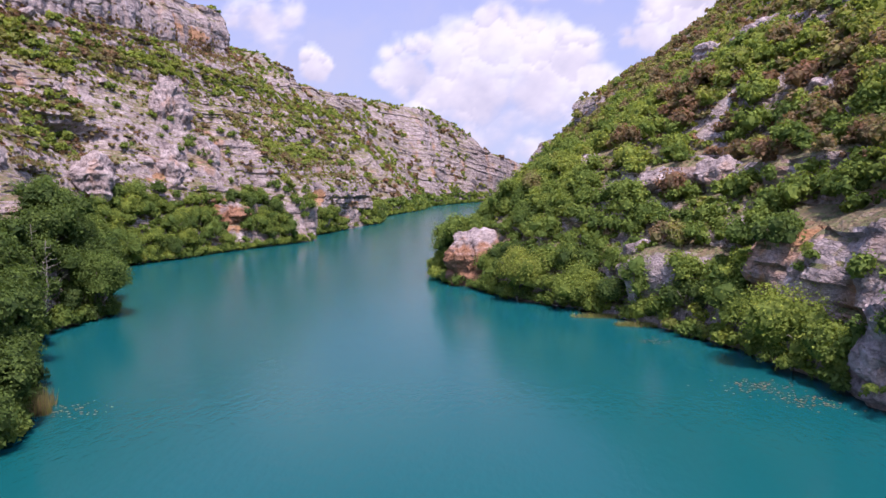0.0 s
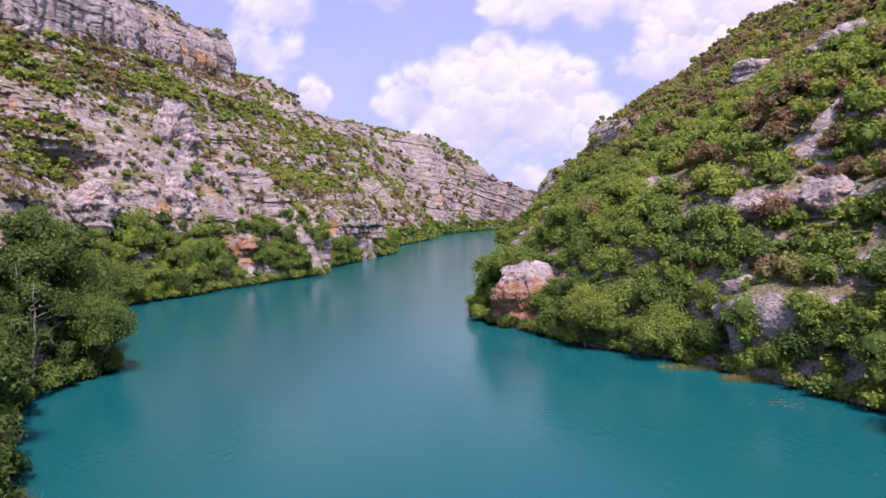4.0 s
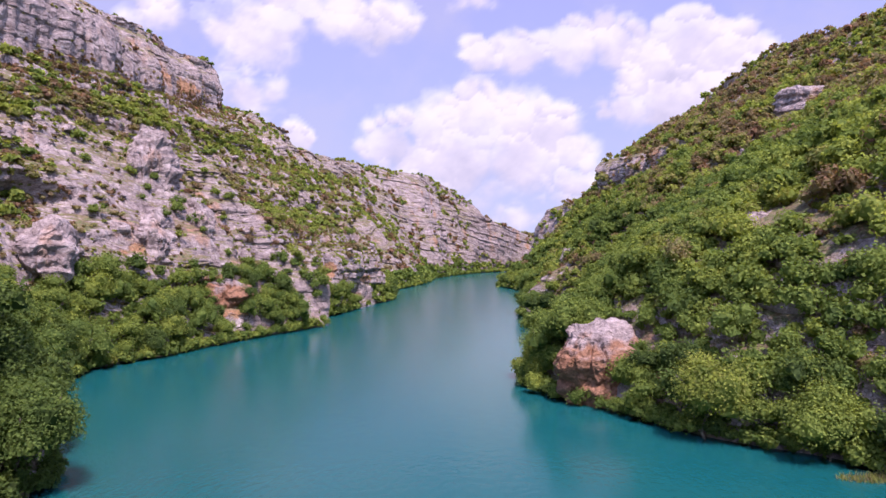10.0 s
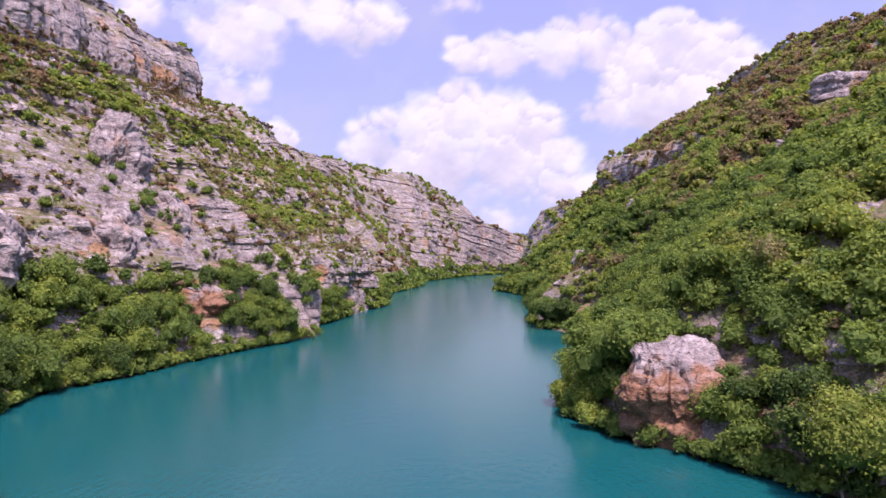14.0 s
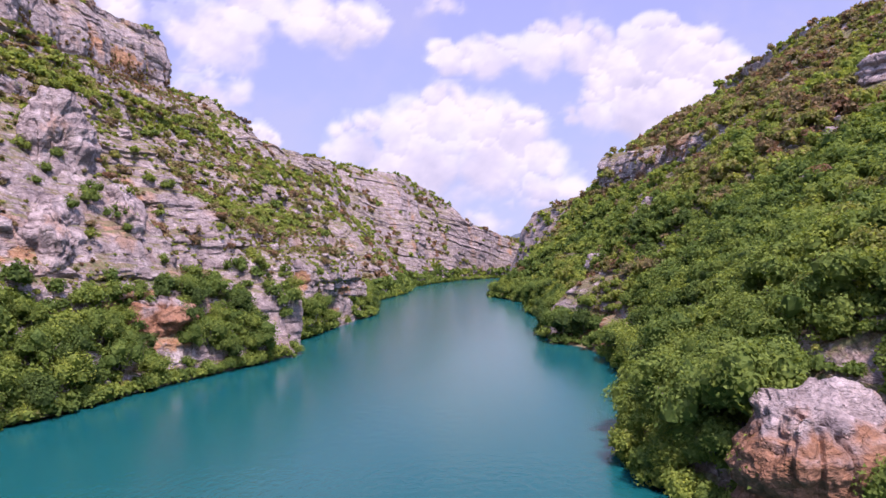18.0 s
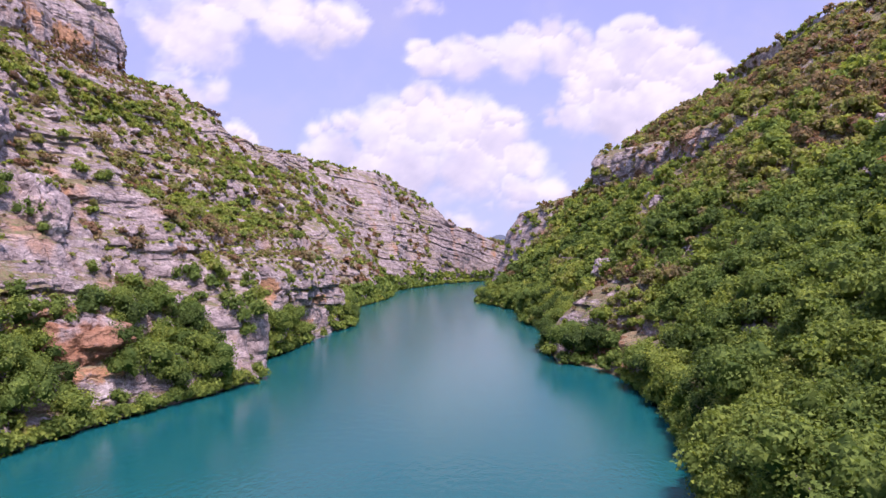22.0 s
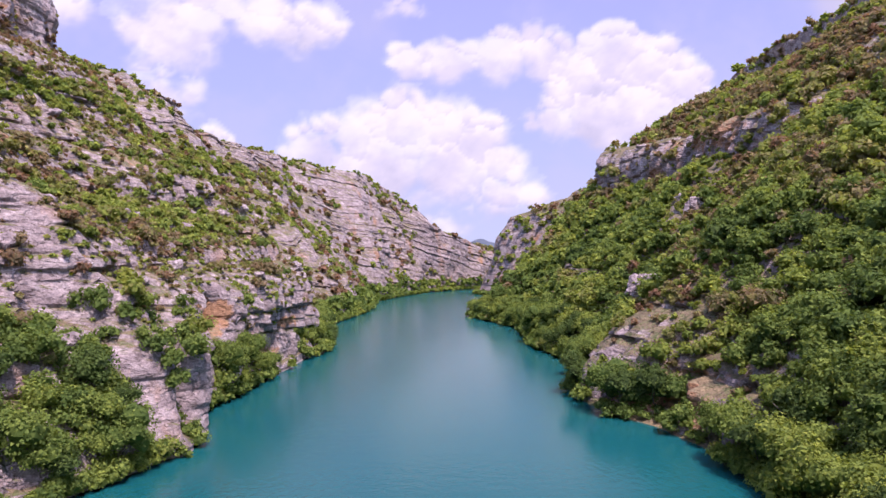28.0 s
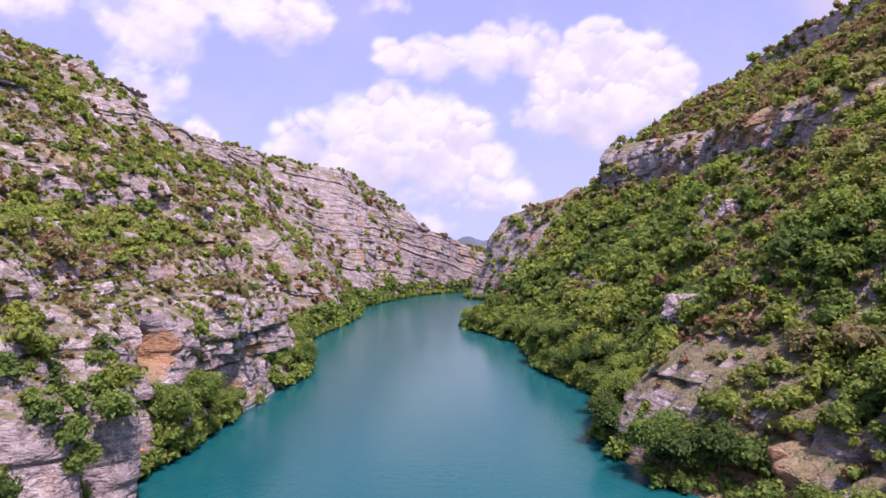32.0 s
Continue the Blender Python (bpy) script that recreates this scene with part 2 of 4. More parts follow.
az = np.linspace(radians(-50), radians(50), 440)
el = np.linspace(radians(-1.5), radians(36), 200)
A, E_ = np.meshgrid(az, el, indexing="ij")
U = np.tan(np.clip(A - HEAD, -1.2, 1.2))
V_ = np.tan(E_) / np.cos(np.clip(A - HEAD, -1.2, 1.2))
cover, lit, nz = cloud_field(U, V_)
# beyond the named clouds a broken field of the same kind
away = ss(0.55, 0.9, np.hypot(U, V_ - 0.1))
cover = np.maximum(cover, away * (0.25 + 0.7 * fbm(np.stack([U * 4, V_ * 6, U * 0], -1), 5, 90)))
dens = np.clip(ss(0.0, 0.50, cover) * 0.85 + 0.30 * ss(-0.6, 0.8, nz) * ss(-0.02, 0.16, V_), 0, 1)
RAD = 4200.0
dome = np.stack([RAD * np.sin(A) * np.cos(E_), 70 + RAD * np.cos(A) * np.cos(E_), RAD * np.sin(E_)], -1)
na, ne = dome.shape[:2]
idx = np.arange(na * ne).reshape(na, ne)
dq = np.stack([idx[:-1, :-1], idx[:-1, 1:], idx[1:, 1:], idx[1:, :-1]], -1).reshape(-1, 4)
m, nt, b = nodes_of("sky_and_cumulus")
at = nt.nodes.new("ShaderNodeAttribute")
at.attribute_name = "tint"
at2 = nt.nodes.new("ShaderNodeAttribute")
at2.attribute_name = "top"
at3 = nt.nodes.new("ShaderNodeAttribute")
at3.attribute_name = "height"
blue = ramp(nt, at3.outputs["Fac"], [(0.0, (0.62, 0.68, 0.90)), (0.35, (0.50, 0.58, 0.93)), (0.8, (0.42, 0.46, 0.90)), (1.0, (0.36, 0.40, 0.82))])
white = ramp(nt, at2.outputs["Fac"], [(0.0, (0.66, 0.64, 0.82)), (0.45, (0.84, 0.79, 0.93)), (0.75, (0.98, 0.94, 1.0)), (1.0, (1.0, 0.98, 1.0))])
em = node(nt, "ShaderNodeEmission", Strength=0.425)
nt.links.new(mixed(nt, at.outputs["Fac"], blue, white), em.inputs[0])
nt.links.new(em.outputs[0], nt.nodes["Material Output"].inputs[0])
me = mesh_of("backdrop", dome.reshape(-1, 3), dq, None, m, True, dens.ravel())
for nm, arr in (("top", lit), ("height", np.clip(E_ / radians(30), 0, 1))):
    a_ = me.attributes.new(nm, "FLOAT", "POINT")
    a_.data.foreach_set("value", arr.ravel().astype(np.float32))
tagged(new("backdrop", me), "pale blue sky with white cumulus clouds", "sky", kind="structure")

# ---- water: one sheet ----
xs = np.linspace(-600, 900, 61)
ys = np.linspace(-500, 3600, 83)
X, Y = np.meshgrid(xs, ys, indexing="ij")
ix = np.arange(X.size).reshape(X.shape)
wq = np.stack([ix[:-1, :-1], ix[1:, :-1], ix[1:, 1:], ix[:-1, 1:]], -1).reshape(-1, 4)
tagged(new("water", mesh_of("water", np.stack([X, Y, X * 0], -1).reshape(-1, 3), wq, None, WATER, True)), "calm turquoise lake water filling the canyon", "water", kind="structure")

# ---- the two canyon sides ----
LEVELS = (0, 6, 12, 20, 30, 40, 50, 62, 75)
SHORE_W = ((-90, -20), (0, -15), (38, -11), (45, -13), (54, -19), (61, -25), (72, -31), (79, -30), (84, -29), (90, -34), (105, -48.5), (120, -52.5), (132, -54.5), (145, -48.8), (155, -46.4), (166, -42.4), (180, -36.1), (186, -35.5),
           (204, -38.5), (215, -37), (225, -36), (237, -33.5), (250, -32.5), (258, -30), (268, -30), (290, -34), (313, -37), (330, -35), (366, -29), (430, -29), (460, -21), (507, -6), (542, 19), (590, 70), (640, 150))
SHORE_E = ((-90, 64), (0, 58), (40, 50), (53, 47), (60, 46), (68, 43.5), (77, 40), (84, 35), (92, 30), (97, 22.3), (104, 18.0), (109, 14.8), (115, 10.2), (122, 8.0), (128, 8.6), (142, 13.5), (148, 15.0), (157, 17), (170, 18.6), (186, 17.2),
           (192, 15.8), (198, 12.8), (205, 11.6), (214, 12.9), (237, 19.5), (248, 17.5), (266, 15), (285, 17), (300, 18.5), (320, 14), (337, 9), (343, 8), (350, 12), (365, 18), (390, 28), (430, 36), (462, 33), (485, 23), (510, 26), (540, 46))
BACK_W = {-90: (0, 3, 6, 10, 18, 28, 40, 55, 78), 132: (0, 4, 8, 13, 22, 30, 40, 53, 75), 170: (0, 3, 6, 11, 18, 29, 40, 52, 64), 195: (0, 2, 4, 7, 22, 33, 41, 52, 58),
          250: (0, 2, 4, 8, 24, 35, 43, 55, 59), 268: (0, 3, 6, 13, 25, 36, 44, 55, 59), 282: (0, 3, 6, 13, 24, 34, 44, 54, 72), 320: (0, 3, 7, 13, 21, 31, 40, 48, 64), 370: (0, 3, 7, 13, 21, 32, 44, 58, 68),
          430: (0, 3, 6, 10, 17, 24, 31, 40, 54), 465: (0, 2, 4, 7, 11, 15, 20, 29, 42), 500: (0, 1, 2, 4, 7, 11, 16, 24, 36), 530: (0, 0.5, 1, 2, 4, 7, 11, 17, 26), 560: (0, 1, 2, 4, 8, 14, 22, 32, 46), 640: (0, 2, 5, 10, 18, 27, 36, 48, 64)}
BACK_E = {-90: (0, 3, 7, 14, 22, 31, 42, 56, 75), 60: (0, 2, 4, 9, 18, 28, 40, 56, 75), 90: (0, 4, 9, 19, 29, 38, 48, 60, 78), 105: (0, 5, 10, 19, 32, 45, 55, 66, 82),
          119: (0, 6, 13, 24, 42, 55, 62, 72, 86), 165: (0, 5, 10, 20, 34, 47, 60, 74, 90), 198: (0, 6, 12, 22, 35, 48, 63, 77, 96), 244: (0, 4, 9, 17, 26, 37, 45, 58, 79),
          273: (0, 5, 10, 19, 30, 41, 47, 60, 80), 349: (0, 7, 13, 22, 31, 38, 43, 59, 84), 365: (0, 5, 10, 16, 24, 32, 42, 58, 80), 450: (0, 5, 9, 15, 23, 33, 46, 60, 80), 480: (0, 2, 4, 7, 10, 16, 46, 70, 90), 540: (0, 3, 6, 10, 14, 22, 50, 70, 90)}
TOP_W = ((-90, 79), (262, 79), (272, 78.5), (284, 77), (320, 76), (345, 72.5), (370, 66.5), (400, 63.5), (430, 65.5), (485, 63), (502, 62), (511, 57), (517, 48), (523, 39), (532, 33), (550, 31), (558, 27), (575, 22), (600, 18), (640, 15))
TOP_E = ((-90, 78), (150, 77.5), (230, 75.5), (262, 78.5), (300, 82), (335, 80), (345, 77), (351, 75), (357, 63), (375, 55), (420, 50), (470, 54), (540, 54))
TURN_W = ((-90, 180), (430, 180), (507, 145), (560, 120), (640, 110))
TURN_E = ((-90, 0), (350, 0), (420, -6), (540, -20))


def along(table, s):
    t = np.array(table, float)
    return np.interp(s, t[:, 0], t[:, 1])


def band_edges(band, S):
    """Foot and brow of a cliff band at stations S; each runs straight from one end of the band to the other."""
    s0, s1, a0, a1, b0, b1, p = band
    t = np.clip((S - s0) / (s1 - s0), 0, 1)
    return a0 + (a1 - a0) * t, b0 + (b1 - b0) * t


def band_mask(bands, S, Z):
    """1 on the named cliff bands."""
    out = np.zeros(np.shape(S))
    for band in bands:
        z0, z1 = band_edges(band, S)
        out = np.maximum(out, ss(band[0] - 2, band[0] + 2, S) * ss(band[1] + 2, band[1] - 2, S) * ss(z0 - 0.8, z0 + 0.8, Z) * ss(z1 + 0.8, z1 - 0.8, Z))
    return out


def oval(S, Z, s0, z0, rs, rz):
    """1 inside an oval with a firm edge."""
    return np.exp(-((np.abs(S - s0) / rs) ** 2.5 + (np.abs(Z - z0) / rz) ** 2.5) ** 2)


def bed_height(S, Z, seed):
    """Height in the pile of beds: level near by, dipping and folded up the canyon."""
    far = ss(265, 320, S)
    P = np.stack([S, Z, np.zeros_like(Z) + seed], -1)
    q = Z + 0.035 * S + 1.5 * np.sin(S / 23) + 2.0 * np.sin(S / 41 + 1) + 1.5 * fbm(P / (38, 17, 1), 2, seed + 32)
    return q + far * (0.20 * (S - 265) + 5.0 * np.sin(S / 17.0 + Z / 23) + 3.0 * fbm(P / (30, 22, 1), 2, seed + 38))


def gullies(S, Z, seed):
    """Above 0 in the gullies, below 0 on the buttresses."""
    return fbm(np.stack([S - 0.35 * Z * ss(262, 300, S), Z, np.zeros_like(Z) + seed], -1) / (17, 34, 1), 2, seed)


def pile(low, high, own):
    """Uneven bed boundaries with thicknesses between low and high."""
    return np.concatenate([[-60.0], -60 + np.cumsum(own.uniform(low, high, int(420 / low)))])


def canyon_side(shore, back, top, turn, stations, rows, terrace, rough, seed, bands, slabs, ease, shift, caves):
    """Grid of points: stations along the water by rows up the side, with benches, beds, joints and broken rock."""
    s = np.asarray(stations)
    own = np.random.default_rng(seed + 900)
    soft = np.array([along(shore, s + k) for k in (-1.5, 0, 1.5)]).mean(0) + shift
    ang = np.radians(along(turn, s))
    keys = np.array(sorted(back))
    table = np.array([back[k] for k in keys], float)
    prof = np.stack([np.interp(s, keys, table[:, j]) for j in range(len(LEVELS))], 1) + np.array([0, 0, 0, 0, 0, 0, 1, 1, 1]) * ease
    ztop = along(top, s)
    n_up = rows - 20
    k = np.arange(n_up) / (n_up - 1)
    zz = -3 + (ztop[:, None] + 3) * k[None, :]
    S = np.repeat(s[:, None], n_up, 1)
    P = np.stack([S, zz, np.zeros_like(zz) + seed], -1)
    q = bed_height(S, zz, seed)
    massif = np.zeros_like(zz)
    for s0, z0, rs, rz, out in slabs:
        if out > 0:
            massif = np.maximum(massif, oval(S, zz, s0, z0, rs, rz))
    # benches: each pile of beds ends in a steep face with a flat tread over it
    ze = zz
    for low, high, p, w in terrace:
        edge = pile(low, high, own)
        i = np.searchsorted(edge, q) - 1
        c = (q - edge[i]) / (edge[i + 1] - edge[i])
        zt = edge[i] + (edge[i + 1] - edge[i]) * c ** p - (q - zz)
        w = np.clip(w + 0.35 * fbm(P / (26, 11, 1), 2, seed + 70), 0.05, 0.93) * (1 - 0.75 * massif) * (1 - 0.45 * ss(270, 300, S))
        ze = ze * (1 - w) + zt * w
    ze = np.where(zz < 0.5, zz, ze)
    for band in bands:
        z0, z1 = band_edges(band, S)
        w = ss(band[0] - 3, band[0] + 3, S) * ss(band[1] + 3, band[1] - 3, S)
        t = np.clip((zz - z0) / (z1 - z0), 0, 1)
        ze = np.where((zz > z0) & (zz < z1), ze * (1 - w) + w * (z0 + (z1 - z0) * t ** band[6]), ze)
    d_up = np.stack([np.interp(ze[i], LEVELS, prof[i]) for i in range(len(s))]) + np.minimum(zz, 0) * 1.6
    over = np.linspace(1, 20, 20) ** 1.75
    d = np.concatenate([d_up, d_up[:, -1:] + over], 1)
    z = np.concatenate([zz, ztop[:, None] + 0.03 * over], 1)
    S = np.repeat(s[:, None], rows, 1)
    P = np.stack([S, z, np.zeros_like(z) + seed], -1)
    q = bed_height(S, z, seed)
    massif = np.pad(massif, ((0, 0), (0, rows - n_up)))
    cliff = band_mask(bands, S, z)
    R = rough + (0.55 + 0.6 * rough - rough) * cliff
    brow = cliff * ss(48, 54, z) * ss(110, 118, S) * (rough > 0.9)
    # big buttresses and gullies
    grow = ss(-1, 5, z) * (0.4 + 0.6 * ss(0, 20, z))
    d = d + grow * (2.6 + 3.2 * ss(262, 300, S)) * rough * gullies(S, z, seed) * (1 - 0.6 * massif)
    d = d + grow * 0.7 * rough * fbm(P / (6, 10, 1), 2, seed + 5)
    # smooth massifs stand out with firm edges, hollows lie back
    for s0, z0, rs, rz, out in slabs:
        d = d - out * oval(S + 0.8 * fbm(P / (5, 5, 1), 2, seed + 80), z, s0, z0, rs, rz)
    # uneven beds split by joints into blocks that stand out unevenly
    sw = S + 1.6 * fbm(P / (6, 9, 1), 3, seed + 30)
    zw = q + 0.35 * fbm(P / (6, 4, 1), 2, seed + 33)
    broken = 0.35 + 0.65 * ss(-0.35, 0.45, fbm(P / (19, 13, 1), 2, seed + 36))
    near = 1 - 0.4 * ss(300, 480, S)
    for low, high, wide, out, cut in ((3.5, 7.5, 9.0, 1.9, 0.35), (1.3, 3.0, 4.2, 1.15 * broken, 0.30), (0.6, 1.2, 1.9, 0.42 * broken * near, 0.16)):
        edge = pile(low, high, own)
        bi = np.searchsorted(edge, zw) - 1
        h = edge[bi + 1] - edge[bi]
        fz = (zw - edge[bi]) / h
        kk = sw / wide + 7.7 * hash3(bi, bi * 0 + 3, bi * 0, seed)
        ki = np.floor(kk).astype(np.int64)
        fk = kk - ki
        stick = 0.72 * hash3(ki, bi, bi * 0 + 1, seed + 40) + 0.28 * hash3(bi, bi * 0 + 5, bi * 0, seed + 41)
        calm = 1 - 0.88 * np.maximum(massif, 0.75 * brow)
        open_bed = 0.25 + 0.75 * ss(-0.25, 0.30, fbm(P / (2.0 * wide, 1.2 * low, 1), 2, seed + 50 + int(wide)))
        d = d - ss(0, 3, z) * R * out * calm * (stick * (1 - 0.25 * (2 * fk - 1) ** 4) * (1 - 0.35 * fz ** 3) - 0.5)
        joint = np.maximum(open_bed * ss(0.80, 1.0, np.abs(2 * fz - 1) ** 1.5) * (0.6 + 0.4 * stick), (1.15 - 0.6 * open_bed) * ss(0.88, 1.0, np.abs(2 * fk - 1)))
        d = d + ss(0, 3, z) * R * cut * np.minimum(h, 2.5) * joint * (1 - 0.62 * np.maximum(massif, brow))
    # the named cliff bands are ragged, with upright ribs and chimneys
    d = d + cliff * (2.0 - rough) * (1.1 * fbm(P / (4.5, 22, 1), 3, seed + 60) + 1.0 * ss(0.72, 1.0, 1 - np.abs(vnoise(P / (5.5, 30, 1), seed + 66))))
    for s0, z0, rs, rz, deep in caves:
        d = d + deep * np.exp(-(((S - s0) / rs) ** 2 + ((z - z0) / rz) ** 2) ** 2)
    d = d + ss(-1, 2, z) * R * near * (0.20 * fbm(P / (1.3, 1.1, 1), 2, seed + 15) + 0.45 * massif * fbm(P / (3.2, 4.5, 1), 3, seed + 17))
    z = z + ss(-1, 3, z) * (0.25 * fbm(P / (3, 3, 1), 2, seed + 20)) + ss(ztop[:, None] - 6, ztop[:, None], z) * 1.3 * fbm(np.stack([S, d, z * 0], -1) / 6.0, 3, seed + 21)
    x = soft[:, None] + np.cos(ang)[:, None] * d
    y = s[:, None] + np.sin(ang)[:, None] * d
    return np.stack([x, y, z], -1)


def grid_quads(g, flip):
    n, k = g.shape[:2]
    i = np.arange(n * k).reshape(n, k)
    q = np.stack([i[:-1, :-1], i[1:, :-1], i[1:, 1:], i[:-1, 1:]], -1).reshape(-1, 4)
    return q[:, ::-1] if flip else q


def spread(pieces):
    out = [np.arange(a, b, st) for a, b, st in pieces]
    return np.concatenate(out + [[pieces[-1][1]]])


ST_W = spread(((-90, 40, 5), (40, 110, 1.2), (110, 185, 0.5), (185, 262, 0.36), (262, 300, 0.55), (300, 420, 0.7), (420, 640, 1.1)))
ST_E = spread(((-90, 30, 5), (30, 55, 1.0), (55, 110, 0.45), (110, 280, 0.6), (280, 380, 0.8), (380, 540, 1.6)))
BANDS_W = ((186, 258, 1.5, 1.5, 18, 19, 6), (120, 269, 50, 63.5, 77, 77, 5), (40, 120, 50, 50, 77, 77, 3.5), (225, 262, 28, 30, 38, 40, 3), (150, 200, 40.5, 41, 45, 45, 5))
BANDS_E = ((238, 352, 39, 41, 49, 56, 6), (74, 99, 15.5, 13.8, 20, 18.2, 6), (79, 90, 1.5, 1.5, 9, 9, 6), (40, 76, 0.5, 0.5, 15, 14, 5),
           (197, 214, 0.5, 0.5, 13, 12, 2.2), (176, 196, 0.5, 0.5, 6, 6, 6), (246, 312, 12.5, 15, 15.5, 18.5, 6))
SLABS_W = ((157, 27, 16, 13, 1.2), (167.5, 22, 5.0, 9, 0.8), (132, 17, 7, 5, 1.5), (139, 24, 7.0, 3.4, -4.5), (179.5, 19, 5.5, 9, -4.5), (178, 34, 4.5, 6, -2.5), (186, 5, 3.4, 7, 2.4), (194, 5, 3.0, 7.5, 2.6), (190, 3, 1.3, 7, -1.6))
WEST = canyon_side(SHORE_W, BACK_W, TOP_W, TURN_W, ST_W, 300, ((5.5, 10.5, 4.5, 0.62), (2.2, 4.2, 3.0, 0.30)), 1.0, 3, BANDS_W, SLABS_W, 0, 0.6, ((210, 11.5, 3.0, 2.6, 4.6), (161, 8, 4, 2.5, 1.5), (226, 3.5, 5, 1.2, 1.5)))
EAST = canyon_side(SHORE_E, BACK_E, TOP_E, TURN_E, ST_E, 240, ((9.0, 15.0, 3.0, 0.22), (3.0, 5.0, 2.5, 0.15)), 0.5, 33, BANDS_E, ((84, 7, 3.5, 4, 1.4), (253, 28, 6, 4, 1.5)), 1, -0.4, ((192, 2.5, 6, 2.0, 2.0), (72, 3.5, 3, 3, 2.5), (275, 46, 3, 8, 2.0)))


def rust(grid, stations, spots):
    """How much rust and ochre marks the rock, where seeps and overhangs left it."""
    S = np.repeat(np.asarray(stations)[:, None], grid.shape[1], 1)
    out = np.zeros(S.shape)
    for s0, z0, rs, rz, w in spots:
        out = np.maximum(out, w * np.exp(-(((S - s0) / rs) ** 2 + ((grid[..., 2] - z0) / rz) ** 2)))
    return out.ravel()


RUST_W = rust(WEST, ST_W, ((210, 11.3, 3.6, 2.8, 1.5), (203, 2.5, 4, 4, 0.8), (163, 8, 8, 4.5, 1.0), (240, 8, 7, 1.5, 0.7), (228, 4, 8, 1.5, 0.7), (150, 17, 5, 2, 0.6), (200, 34, 5, 3, 0.7), (188, 31, 4, 2, 0.6), (240, 66, 9, 4, 0.7), (225, 66, 6, 3, 0.6), (590, 14, 12, 16, 0.8), (236, 36, 5, 3, 0.6)))
RUST_E = rust(EAST, ST_E, ((82, 25, 14, 7, 0.45), (70, 34, 12, 6, 0.45), (66, 14, 7, 4, 0.4), (192, 3, 9, 4, 0.9), (262, 47, 14, 7, 0.75), (284, 48, 8, 6, 0.7), (300, 49, 8, 6, 0.65), (207, 17, 8, 5, 0.7), (223, 24, 11, 9, 0.9), (241, 33, 13, 8, 0.8), (104, 5, 5, 4, 0.6), (72, 6, 4, 5, 0.5)))
tagged(new("ground_west", mesh_of("ground_west", WEST.reshape(-1, 3), grid_quads(WEST, True), None, ROCK_WEST, False, RUST_W)), "stepped grey and ochre limestone cliffs above the water", "cliff", kind="structure")
tagged(new("ground_east", mesh_of("ground_east", EAST.reshape(-1, 3), grid_quads(EAST, False), None, ROCK_EAST, False, RUST_E)), "steep rocky canyon slope under green scrub", "slope", kind="structure")


def hill(name, label, cx, cy, w, dpt, h, mat, seed):
    u = np.linspace(-1, 1, 90)
    v = np.linspace(-1, 1, 50)
    Uu, Vv = np.meshgrid(u, v, indexing="ij")
    r = np.sqrt(Uu ** 2 + Vv ** 2)
    z = h * (1 - ss(0.25, 1.0, r)) * (1 + 0.25 * fbm(np.stack([Uu * 4, Vv * 4, Uu * 0 + seed], -1), 4, seed)) - 2
    g = np.stack([cx + Uu * w, cy + Vv * dpt, z], -1)
    return tagged(new(name, mesh_of(name, g.reshape(-1, 3), grid_quads(g, False), None, mat, True)), label, "hill", kind="structure")


hill("hill_north", "pale rocky hill closing the canyon", 215, 960, 190, 220, 76, ROCK_GREY, 5)
# the haze of distance is put into this hill's blue colour
m, nt, b = nodes_of("far_woods_haze_blue")
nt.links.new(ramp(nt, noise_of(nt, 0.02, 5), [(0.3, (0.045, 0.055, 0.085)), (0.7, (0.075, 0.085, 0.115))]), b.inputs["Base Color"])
b.inputs["Roughness"].default_value = 1.0
hill("hill_far", "distant wooded hill coloured blue for haze", 330, 3000, 420, 400, 84, m, 8)

# ---- plants: makers ----
def ico_arrays(level):
    bm = bmesh.new()
    bmesh.ops.create_icosphere(bm, subdivisions=level, radius=1.0)
    v = np.array([p.co[:] for p in bm.verts])
    f = np.array([[p.index for p in q.verts] for q in bm.faces])
    bm.free()
    return v, f


ICO_V, ICO_F = ico_arrays(1)


# rocks that stand clear of the plants: x, y, radius
CLEARED = [(-29.4, 73.0, 2.2), (12.4, 105.4, 4.6), (33.0, 111.6, 3.4), (27.3, 98.9, 2.0), (-45.4, 162.8, 2.5), (59.5, 117.0, 3.5), (52.0, 92.5, 2.0), (72.0, 194.5, 6.5), (46.0, 136.5, 3.5), (54.5, 213.0, 3.0), (59.5, 188.5, 3.5)]


def open_ground(p, r, low=False):
    for x0, y0, rad in CLEARED:
        if math.hypot(p[0] - x0, p[1] - y0) < rad and not (low and p[2] < 0.9 and r < 1.3):
            return False
    return True


